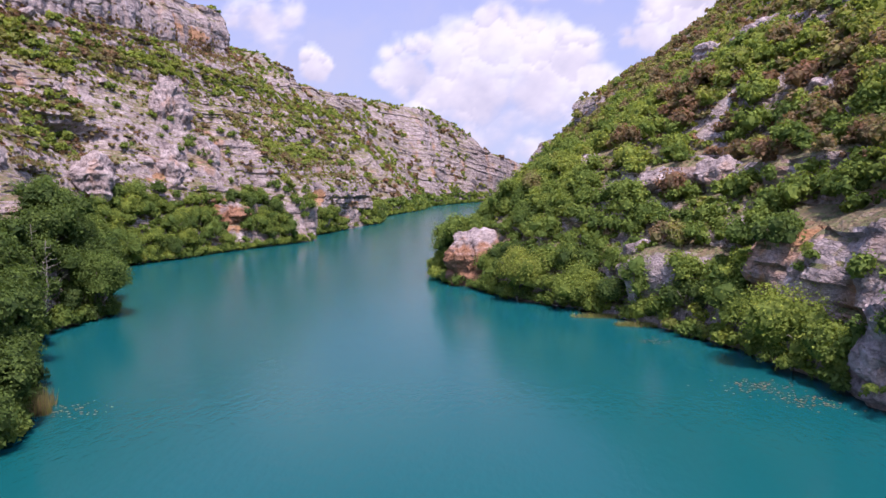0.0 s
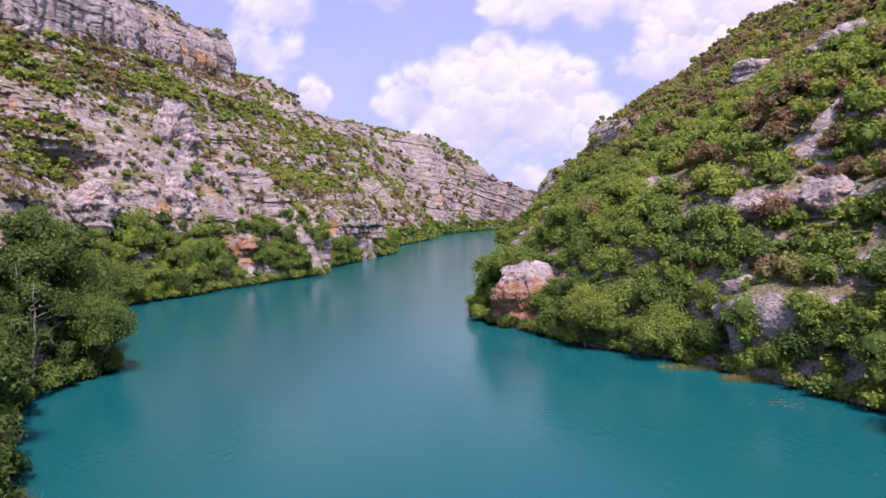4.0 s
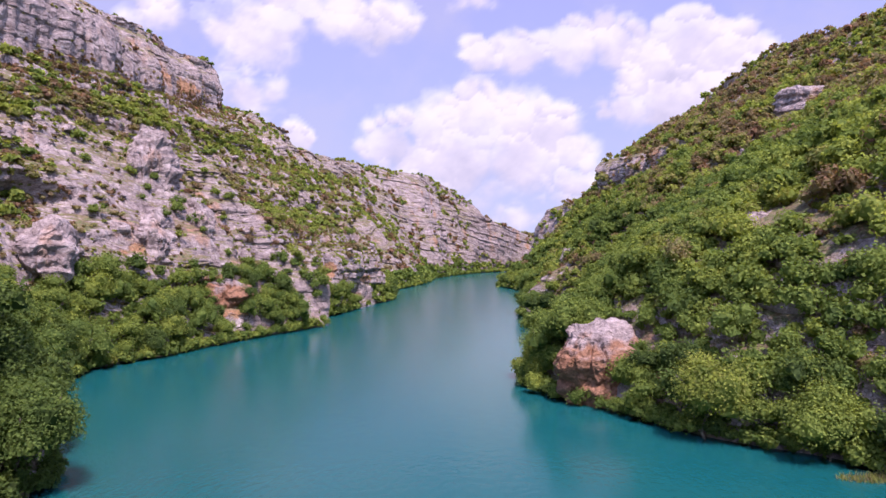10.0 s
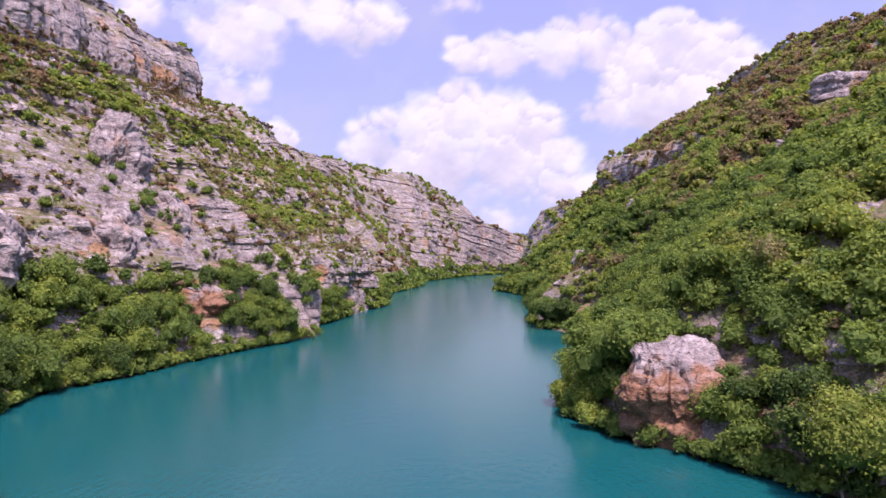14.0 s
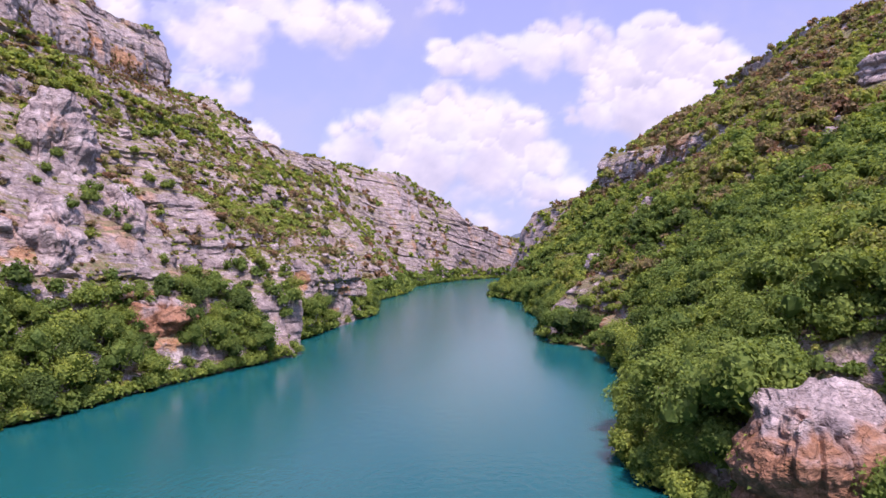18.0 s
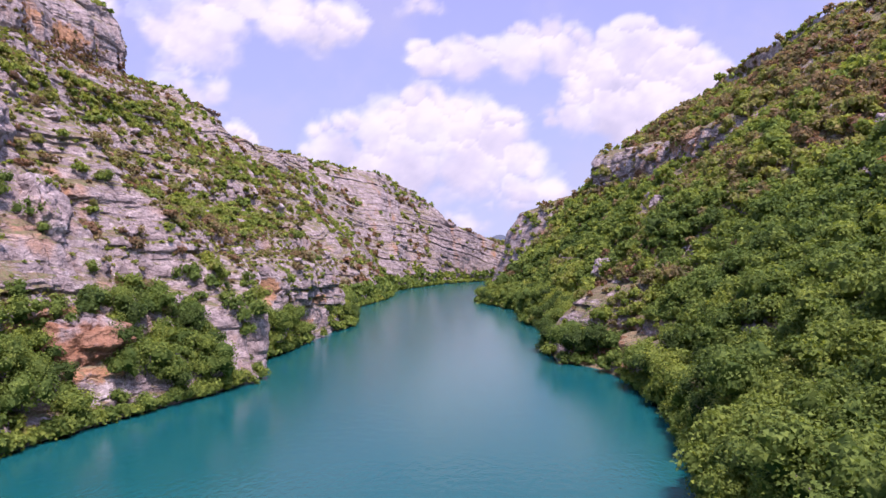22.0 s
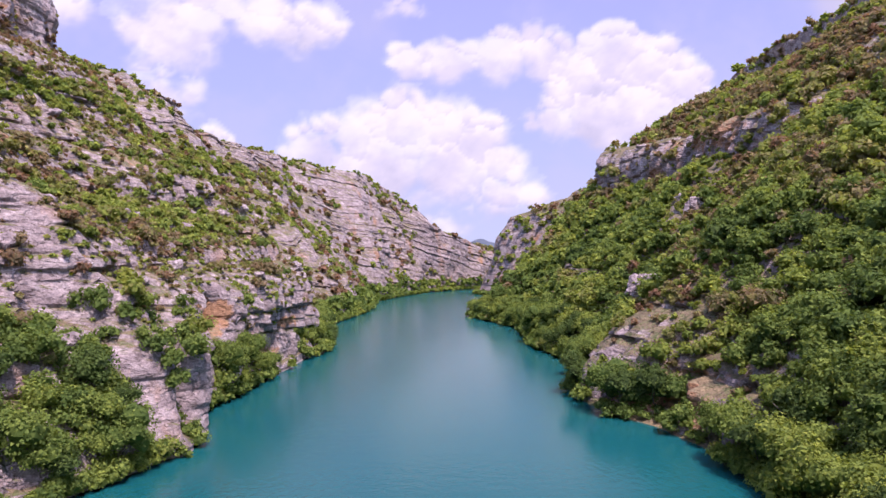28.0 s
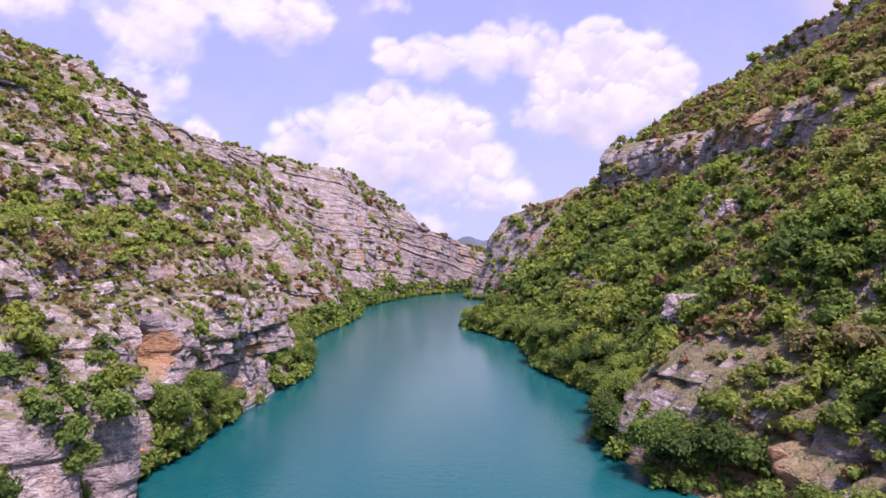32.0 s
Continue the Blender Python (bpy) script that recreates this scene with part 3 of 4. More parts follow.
def crown_arrays(r, h, n_lobes, n_leaves, leaf, low=0.0, corners=4):
    """Leaves (quads) on a heap of lobes, and filler cores in the lobes, darkened for inner shade (triangles)."""
    a = rng.uniform(0, 2 * np.pi, n_lobes)
    q = np.sqrt(rng.uniform(0, 1, n_lobes)) * 0.78 * r
    c = np.stack([q * np.cos(a), q * np.sin(a), low + (h - low) * (0.30 + 0.5 * rng.uniform(0, 1, n_lobes) * (1 - 0.5 * (q / r) ** 2))], 1)
    c[0] = (0, 0, low + 0.68 * (h - low))
    lr = r * rng.uniform(0.26, 0.58, n_lobes)
    lz = np.minimum(lr * 0.95, (h - low) * 0.42)
    which = rng.choice(n_lobes, n_leaves, p=lr ** 2 / np.sum(lr ** 2))
    u = rng.normal(0, 1, (n_leaves, 3))
    u[:, 2] = np.where(u[:, 2] < -0.7, -u[:, 2], u[:, 2])
    u /= np.linalg.norm(u, axis=1)[:, None]
    rad = rng.uniform(0.62, 1.30, n_leaves)
    p = c[which] + u * np.stack([lr[which], lr[which], lz[which]], 1) * rad[:, None]
    nrm = u + 0.6 * rng.normal(0, 1, (n_leaves, 3)) + (0, 0, 0.35)
    nrm /= np.linalg.norm(nrm, axis=1)[:, None]
    t = np.cross(nrm, rng.normal(0, 1, (n_leaves, 3)))
    t /= np.linalg.norm(t, axis=1)[:, None] + 1e-9
    b = np.cross(nrm, t)
    size = leaf * rng.uniform(0.6, 1.35, n_leaves)[:, None]
    if corners == 4:
        lv = np.stack([p + t * size, p + b * size * 0.7 + nrm * size * 0.15, p - t * size, p - b * size * 0.7 + nrm * size * 0.15], 1)
    else:
        lv = np.stack([p + t * size * 1.2, p - t * size * 0.7 + b * size, p - t * size * 0.7 - b * size], 1)
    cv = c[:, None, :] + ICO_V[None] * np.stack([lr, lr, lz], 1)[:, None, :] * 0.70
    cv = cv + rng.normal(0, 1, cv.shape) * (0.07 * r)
    return lv.reshape(-1, 3), cv.reshape(-1, 3), n_lobes


def plant_mesh(name, items, corners=4):
    """One mesh of many crowns. items: (base point, radius, height, lobes, leaves, leaf size, tint, lift)."""
    VV, QQ, TT, GG = [], [], [], []
    off = 0
    for base, r, h, nl, n, leaf, tint, low in items:
        lv, cv, k = crown_arrays(r, h, nl, n, leaf, low, corners)
        nv = len(lv)
        VV.append(lv + base)
        (QQ if corners == 4 else TT).append(np.arange(nv).reshape(-1, corners) + off)
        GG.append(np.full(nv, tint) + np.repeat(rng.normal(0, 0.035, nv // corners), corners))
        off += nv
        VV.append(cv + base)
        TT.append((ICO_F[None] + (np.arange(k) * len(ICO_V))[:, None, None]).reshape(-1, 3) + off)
        # the filler cores get a darker tint, which paints in the crown's inner shade
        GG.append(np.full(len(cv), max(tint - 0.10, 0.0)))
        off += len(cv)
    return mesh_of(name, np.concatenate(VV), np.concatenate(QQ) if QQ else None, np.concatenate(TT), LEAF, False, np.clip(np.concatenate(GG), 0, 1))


def tube_mesh(name, pts, r0, r1, mat, sides=7):
    pts = np.asarray(pts, float)
    n = len(pts)
    ring = np.linspace(0, 2 * np.pi, sides, endpoint=False)
    V = []
    for i, p in enumerate(pts):
        d = pts[min(i + 1, n - 1)] - pts[max(i - 1, 0)]
        d /= np.linalg.norm(d) + 1e-9
        a = np.cross(d, (0.3, 1, 0.1))
        a /= np.linalg.norm(a)
        b = np.cross(d, a)
        r = r0 + (r1 - r0) * (i / (n - 1)) ** 0.8
        V.append(p + r * (np.cos(ring)[:, None] * a + np.sin(ring)[:, None] * b))
    V = np.concatenate(V + [pts[-1:]])
    q = [[i * sides + j, i * sides + (j + 1) % sides, (i + 1) * sides + (j + 1) % sides, (i + 1) * sides + j] for i in range(n - 1) for j in range(sides)]
    t = [[(n - 1) * sides + j, (n - 1) * sides + (j + 1) % sides, n * sides] for j in range(sides)]
    return mesh_of(name, V, q, t, mat, True)


def wander(a, b, n, amount):
    k = np.linspace(0, 1, n)[:, None]
    p = np.asarray(a) * (1 - k) + np.asarray(b) * k
    return p + rng.normal(0, amount, p.shape) * np.sin(k * np.pi)


def make_tree(height, radius, leaves, leaf, tint, label, shrub=False, lobes=11):
    top = new("shrub" if shrub else "tree")
    low = 0.06 * height if shrub else 0.16 * height
    part("trunk", tube_mesh("trunk", wander((0, 0, -0.6), (0.2, 0.1, 0.72 * height), 7, 0.12 * radius), 0.05 * height ** 0.9 * 0.45, 0.02 * height ** 0.5, BARK), top)
    for k in range(3):
        a = k * 2.1 + rng.uniform(0, 1)
        z0 = height * rng.uniform(0.18, 0.40)
        part("limb", tube_mesh("limb", wander((0.05, 0.05, z0), (0.7 * radius * math.cos(a), 0.7 * radius * math.sin(a), z0 + 0.35 * height), 5, 0.08 * radius), 0.016 * height, 0.006 * height, BARK, 5), top)
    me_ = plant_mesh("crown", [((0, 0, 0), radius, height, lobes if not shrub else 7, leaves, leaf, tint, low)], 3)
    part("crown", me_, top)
    return tagged(top, label, "shrub" if shrub else "tree")


# ---- where plants stand ----
# the middle of the open water, from which the banks are seen up the canyon
_m = np.array(((18.0, 5.0), (4.0, 34.0), (-3.0, 55.0), (-8.0, 85.0), (-12.0, 134.0)))
MID = np.stack([np.interp(np.linspace(5, 134, 30), _m[:, 1], _m[:, 0]), np.linspace(5, 134, 30)], 1)


def reach(p):
    """Shortest distance at which a place is seen from mid-water, looking up the canyon."""
    dx, dy = p[0] - MID[:, 0], p[1] - MID[:, 1]
    ok = (dy > 0) & (np.abs(dx) < 0.75 * dy + 3)
    return float(np.min(np.hypot(dx, dy)[ok])) if ok.any() else 400.0



class Spots:
    """Points that keep their distance from one another."""

    def __init__(self, cell):
        self.cell, self.cells = cell, {}

    def free(self, p, gap):
        i, j, k = (int(math.floor(c / self.cell)) for c in p)
        n = int(math.ceil(gap / self.cell))
        for a in range(i - n, i + n + 1):
            for b_ in range(j - n, j + n + 1):
                for c in range(k - n, k + n + 1):
                    for q in self.cells.get((a, b_, c), ()):
                        if (q[0] - p[0]) ** 2 + (q[1] - p[1]) ** 2 + (q[2] - p[2]) ** 2 < gap * gap:
                            return False
        return True

    def take(self, p):
        self.cells.setdefault(tuple(int(math.floor(c / self.cell)) for c in p), []).append(tuple(p))


def draw_spots(grid, stations, count, weigh):
    """Random grid points, likelier where weigh(s, z, lie) is high. lie: 1 where the ground is level."""
    v = grid
    du = v[1:, :-1] - v[:-1, :-1]
    dv = v[:-1, 1:] - v[:-1, :-1]
    cr = np.cross(du, dv)
    area = np.linalg.norm(cr, axis=2) + 1e-9
    lie = np.abs(cr[..., 2]) / area
    S = np.repeat(np.asarray(stations)[:-1, None], v.shape[1] - 1, 1)
    Z = v[:-1, :-1, 2]
    w = area * np.clip(weigh(S, Z, lie), 0, None)
    w = np.where(Z < 0.05, 0, w).ravel()
    pick = rng.choice(len(w), count, p=w / w.sum())
    return v[:-1, :-1].reshape(-1, 3)[pick], S.ravel()[pick], lie.ravel()[pick]


def blob(S, Z, s0, z0, rs, rz):
    return np.exp(-(((S - s0) / rs) ** 2 + ((Z - z0) / rz) ** 2))


def patches(S, Z, scale, seed):
    return fbm(np.stack([S / scale, Z / (0.7 * scale), np.zeros_like(S)], -1), 3, seed)


def bare_e(S, Z):
    spots = blob(S, Z, 204, 6, 5.0, 7) + 0.6 * blob(S, Z, 85, 5.5, 4, 3) + 0.5 * blob(S, Z, 66, 10, 8, 6) + 0.7 * blob(S, Z, 190, 3.5, 7, 2.5)
    return (1 - np.clip(spots, 0, 0.97)) * (1 - 0.93 * np.maximum(band_mask(BANDS_E, S, Z), band_mask(BANDS_E[:1], S, Z + 2.0)))


# ---- trees along the water ----
FRESH, DEEP, OLIVE, PALE, RUST = 0.42, 0.16, 0.62, 0.70, 0.95
KINDS = []
for hgt, rad, tint, lab in ((6.5, 2.9, 0.44, "broad green tree leaning over the water"), (5.2, 2.5, 0.12, "dense dark green tree on the bank"), (7.2, 3.1, 0.34, "tall leafy green tree on the bank"),
                            (4.6, 2.4, 0.50, "round fresh green tree on the bank"), (5.8, 2.7, 0.14, "dark leafy tree at the foot of the cliff"), (5.0, 2.6, 0.58, "olive green bushy tree at the water")):
    KINDS.append(make_tree(hgt, rad, 2400, 0.13, tint, lab, False, 15))
SHRUBS = []
for hgt, rad, tint, lab in ((2.4, 1.7, 0.45, "low green shrub on the rocks"), (2.0, 1.5, 0.60, "olive green shrub on a ledge"), (1.8, 1.4, 0.90, "rust brown shrub on a ledge"), (2.8, 1.9, 0.30, "dark green shrub on the slope")):
    SHRUBS.append(make_tree(hgt, rad, 420, 0.12, tint, lab, True))
taken = Spots(3.0)


def stand(kind, p, size, group, used):
    m_ = Matrix.LocRotScale(Vector(p), Euler((rng.uniform(-0.1, 0.1), rng.uniform(-0.1, 0.1), rng.uniform(0, 6.28))), Vector((size, size, size * rng.uniform(0.85, 1.12))))
    if kind not in used:
        used.add(kind)
        kind.matrix_basis = m_
        ob = kind
    else:
        ob = copy_thing(kind, Matrix.Identity(4))
        ob.matrix_basis = m_
    return tagged(ob, group=group)


used = set()


def bank_w(S, Z, lie):
    belt = np.where(S < 181, ss(11.5, 8, Z), ss(4.5, 2.5, Z) * (0.03 + 1.0 * ((S > 203) & (S < 226)) + 1.3 * ((S > 250) & (S < 300))))
    return belt * (S > 10) * (S < 300) * (1 - 0.95 * blob(S, Z, 161, 8.5, 5, 3.5)) * (1 - 0.9 * blob(S, Z, 201, 3, 5, 5))


def bank_e(S, Z, lie):
    return ss(5.5, 3, Z) * (S > 50) * (S < 350) * (1 - 0.97 * blob(S, Z, 111, 3, 4.5, 6)) * bare_e(S, Z)


def plant_bank(grid, st, weigh, count, limit, group):
    pts, S, lie = draw_spots(grid, st, count, weigh)
    made = 0
    for p, s_ in zip(pts, S):
        far = reach(p)
        gap = 2.3 if far < 110 else 3.0
        if made >= limit or not open_ground(p, 3.0) or not taken.free(p, gap):
            continue
        taken.take(p)
        made += 1
        # near west bank: the darkest kinds, for dark species and for shade in the tint
        stand(KINDS[rng.choice((1, 4)) if grid is WEST and s_ < 100 else rng.choice((0, 2, 3, 5, 0, 3, 4, 1))], p - (0, 0, 0.15), rng.uniform(0.62, 1.08) * (1.12 if grid is WEST and 64 < s_ < 95 else 1.0), group, used)


for x_, y_, hgt, rad, tint, lab in ((21.2, 97.2, 7.4, 3.9, 0.62, "broad yellow-green tree hanging over the water"), (44.0, 64.5, 6.6, 4.3, 0.56, "broad olive green tree leaning out of dark rock"),
                                    (28.5, 91.5, 5.0, 3.4, 0.50, "wide green bush on the low bank"), (-28.5, 81.8, 9.0, 3.1, 0.20, "tall feathery green tree at the tip of the bank")):
    big = make_tree(hgt, rad, 9500, 0.10, tint, lab, False, 17)
    big.matrix_basis = pose(x_, y_, 0.1, 0, 0, rng.uniform(0, 360))
    taken.take((x_, y_, 0.5))
plant_bank(WEST, ST_W, bank_w, 2600, 175, "trees along the west bank")
plant_bank(EAST, ST_E, bank_e, 2600, 120, "trees along the east bank")


# ---- scrub and woods, too many to count ----

def scrub(name, label, category, grid, st, count, weigh, size, gap_k, tint, leafy=1.0, tall=(1.15, 1.75), over=0.0):
    pts, S, lie = draw_spots(grid, st, count, weigh)
    tone = patches(S, pts[:, 2], 14.0, 71)
    items = []
    for p, s_, tn in zip(pts, S, tone):
        r = rng.uniform(*size) * (1 - 0.35 * float(ss(48, 62, p[2])))
        far = max(reach(p), 30.0)
        if far > 200:
            r *= 1.15
        if over:
            p = np.array([p[0] + over * rng.uniform(0.2, 1.0), p[1], max(0.25 * p[2], 0.02)])
        if not open_ground(p, r, bool(over)) or not taken.free(p, gap_k * r):
            continue
        taken.take(p)
        leaf = float(np.clip(0.0027 * far + 0.0012 * max(far - 140, 0), 0.10, 0.8))
        n = int(np.clip(leafy * (2.0 * r / leaf) ** 2, 14, 1300))
        items.append((p - (0, 0, 0.12 * r), r, r * rng.uniform(*tall), 1 if r < 0.6 else 2 if n < 30 else 3 if n < 70 else 5 if n < 250 else 8, n, leaf, float(np.clip(tint(p, tn) + rng.normal(0, 0.10), 0, 1)), 0.0))
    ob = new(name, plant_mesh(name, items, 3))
    return tagged(ob, label, category, kind="stuff")


def dry_spur(S, Z):
    return 1.3 * (0.8 * blob(S, Z, 207, 13, 7, 5) + blob(S, Z, 222, 20, 10, 7) + blob(S, Z, 238, 26, 12, 8) + blob(S, Z, 253, 32, 9, 7))


def wood_e(S, Z, lie):
    dry = dry_spur(S, Z)
    ledges = 0.5 * blob(S, Z, 86, 12, 9, 3) + 0.5 * blob(S, Z, 90, 24, 12, 4)
    open_ = np.clip(1.1 * dry + 0.85 * ledges, 0, 0.97)
    high = 1 - 0.35 * ss(44, 64, Z)
    return bare_e(S, Z) * np.where(S > 115, ss(0.08, 0.25, lie), ss(0.0, 0.14, lie)) * (1 - open_) * high * (0.85 + 0.4 * patches(S, Z, 11, 5)) * (Z < 90) * (S > 30) * (S < 480) * np.where(S > 352, 0.16, np.where(S > 335, 0.7, 1.0))


def tint_e(p, tn):
    t = 0.45 + 0.24 * tn + 0.12 * ss(105, 85, p[1]) * ss(8, 16, p[2])
    if abs(p[2] - 23) < 6 and p[1] < 112 and rng.uniform() < 0.35:
        return rng.uniform(0.85, 1.0)
    t += 0.24 * ss(22, 55, p[2]) + 0.10 * ss(300, 150, p[1]) * ss(20, 45, p[2])
    if rng.uniform() < 0.04 + 0.20 * ss(24, 50, p[2]):
        t = 0.86
    return t


def rock_w(S, Z):
    """1 on the smooth massifs and the summit cliff, where little grows."""
    out = band_mask(BANDS_W[1:3], S, Z)
    for s0, z0, rs, rz, k in SLABS_W:
        if k > 0:
            out = np.maximum(out, oval(S, Z, s0, z0, rs, rz))
    return out


def ledge_w(S, Z, lie):
    green = 1.9 * blob(S, Z - 0.04 * (S - 170), 150, 47, 90, 4.5) + 1.0 * blob(S, Z, 150, 31, 40, 3.0) + 0.8 * blob(S, Z, 215, 26, 28, 4) + 1.3 * ss(262, 290, S) * ss(0.15, 0.5, gullies(S, Z, 3)) + 1.8 * blob(S, Z, 178, 19, 5, 7) + 1.5 * blob(S, Z, 139, 24, 7, 3) + 1.2 * blob(S, Z, 205, 21, 15, 2.0)
    top = 1.2 * ss(62, 70, Z)
    return (0.10 + ss(0.40, 0.80, lie)) * (0.06 + 1.3 * green + top + 2.4 * np.clip(patches(S, Z, 11, 15) - 0.05, 0, 1)) * ss(-0.5, 0.25, patches(S, Z, 7, 25)) * (S > -60) * (S < 600) * (Z > 7) * (Z < 82) * (1 - 0.45 * ss(182, 210, S) * ss(300, 280, S)) * (1 - 0.92 * rock_w(S, Z))


def tint_w(p, tn):
    t = 0.54 + 0.20 * tn
    if tn + rng.normal(0, 0.15) < -0.36 or rng.uniform() < 0.03:
        t = rng.uniform(0.84, 1.0)
    return t


def brink(S, Z, lie):
    return ss(2.2, 0.6, Z) * (S > -60) * (S < 600)


scrub("bank_bushes", "bushes hanging over the water along the east bank", "bushes", EAST, ST_E, 5000, lambda S, Z, l: brink(S, Z, l) * bare_e(S, Z + 3), (0.9, 1.8), 0.55, lambda p, tn: 0.42 + 0.15 * tn, over=-1.3)
# on the west bank the tint drops below y 110, painting its shadow side
scrub("bank_bushes", "bushes hanging over the water along the west bank", "bushes", WEST, ST_W, 4000, lambda S, Z, l: brink(S, Z, l) * np.where(S < 183, 1.0, 0.04 + 0.8 * ((S > 202) & (S < 226)) + 0.75 * (S > 250)) * (1 - 0.95 * blob(S, Z, 200, 1, 5, 3)) * (1 - 0.95 * blob(S, Z, 246, 1, 6, 3)), (0.8, 1.6), 0.55, lambda p, tn: 0.40 + 0.15 * tn - 0.26 * ss(110, 92, p[1]), over=1.0)
scrub("woods", "dense green scrub woods on the steep slope", "woods", EAST, ST_E, 22000, wood_e, (0.9, 2.7), 0.52, tint_e, 0.85)
scrub("thicket", "low tangled green thicket between the trees of the slope", "thicket", EAST, ST_E, 14000, lambda S, Z, l: bare_e(S, Z) * (S > 50) * (S < 330) * (Z < 62) * (1 - 0.9 * np.clip(dry_spur(S, Z), 0, 1)), (0.5, 1.1), 1.0, lambda p, tn: tint_e(p, tn) + 0.04, 0.8, (0.7, 1.1))
# the same painted shade darkens this tint below y 110
scrub("undergrowth", "thick green undergrowth behind the bank trees", "undergrowth", WEST, ST_W, 2500, lambda S, Z, l: (np.where(S < 182, ss(14, 9, Z), ss(7, 3, Z) * (S > 245) * (S < 600)) + 0.6 * blob(S, Z, 185, 9, 3, 4) + 0.2 * blob(S, Z, 194, 12.5, 6, 2.0) + 0.4 * blob(S, Z, 190, 4, 1.6, 4)) * (S > 20), (1.1, 2.2), 0.8, lambda p, tn: 0.36 + 0.15 * tn - 0.26 * ss(110, 92, p[1]))
scrub("ledge_scrub", "green and rusty scrub on the limestone ledges", "scrub", WEST, ST_W, 15000, ledge_w, (0.5, 1.9), 0.60, tint_w, 1.0, (0.8, 1.3))
scrub("dry_scrub", "low dry brown scrub and grass tufts on the slope", "scrub", EAST, ST_E, 8000, lambda S, Z, l: (S > 50) * (S < 420) * (Z > 4) * (1 - 0.8 * band_mask(BANDS_E, S, Z)) * (0.12 + 3.0 * blob(S, Z, 206, 13, 9, 8) + 3.0 * blob(S, Z, 224, 22, 16, 10) + 3.0 * blob(S, Z, 245, 29, 13, 9) + 1.6 * blob(S, Z, 92, 23, 18, 6) + 1.2 * blob(S, Z, 86, 12, 10, 3) + 0.3 * ss(30, 60, Z)), (0.35, 1.1), 0.55, lambda p, tn: 0.68 + 0.16 * tn + (0.2 if rng.uniform() < 0.3 else 0))
def strips_w(S, Z, lie):
    under = np.exp(-((Z - 46.5 - 0.02 * (S - 170)) / 3.2) ** 2) * (S > 60) * ss(420, 340, S)
    foot = 0.4 * blob(S, Z, 215, 26, 30, 5) + 0.6 * blob(S, Z, 145, 31, 16, 3) + 0.5 * blob(S, Z, 300, 40, 40, 9)
    return (0.25 + lie) * (under + foot) * ss(-0.35, 0.25, patches(S, Z, 6, 35)) * (1 - 0.95 * rock_w(S, Z))


scrub("hillside_scrub", "low green scrub filling the terraces below the summit cliff", "scrub", WEST, ST_W, 3900, strips_w, (0.6, 1.5), 0.62, lambda p, tn: 0.56 + 0.2 * tn + (0.3 if tn + rng.normal(0, 0.15) < -0.3 else 0), 1.0, (0.7, 1.2))
scrub("heath", "rust brown heath at the foot of the summit cliff", "heath", WEST, ST_W, 2600, lambda S, Z, l: (np.exp(-((Z - 48 - 0.112 * np.clip(S - 120, 0, 150)) / 3.0) ** 2) * (S > 40) * ss(275, 255, S) + 0.8 * blob(S, Z, 205, 20.5, 14, 1.6) + 0.5 * blob(S, Z, 141, 23, 6, 2.5) + 0.5 * blob(S, Z, 150, 28, 20, 2.5) + 0.4 * blob(S, Z, 205, 21, 20, 2)) * ss(-0.4, 0.3, patches(S, Z, 6, 45)), (0.4, 1.0), 0.65, lambda p, tn: 0.93 + 0.06 * tn, 0.8, (0.5, 0.9))
scrub("dry_grass", "tufts of dry grass and heath on the ledges", "grass", WEST, ST_W, 7000, lambda S, Z, l: (S > 110) * ss(290, 240, S) * (Z > 8) * (Z < 72) * ss(0.35, 0.7, l) * (1 - 0.8 * rock_w(S, Z)) * (0.35 + ss(-0.3, 0.3, patches(S, Z, 9, 95)) + 1.5 * blob(S, Z, 205, 19.5, 20, 2.5)), (0.25, 0.7), 0.7, lambda p, tn: 0.76 + 0.16 * tn, 0.55, (0.5, 0.9))

# shrubs that stand alone on the ledges nearest the way
pts, S, lie = draw_spots(WEST, ST_W, 900, lambda S, Z, l: ss(0.4, 0.8, l) * (S > 120) * (S < 260) * (Z > 8) * (Z < 45))
made = 0
for p in pts:
    if made < 170 and taken.free(p, 1.6):
        taken.take(p)
        made += 1
        stand(SHRUBS[rng.choice(4, p=(0.35, 0.25, 0.25, 0.15))], p - (0, 0, 0.05), rng.uniform(0.55, 1.05), "shrubs on the ledges", used)
for k in KINDS + SHRUBS:
    if k not in used:
        stand(k, (52, 130, 30), 1.0, "", used)


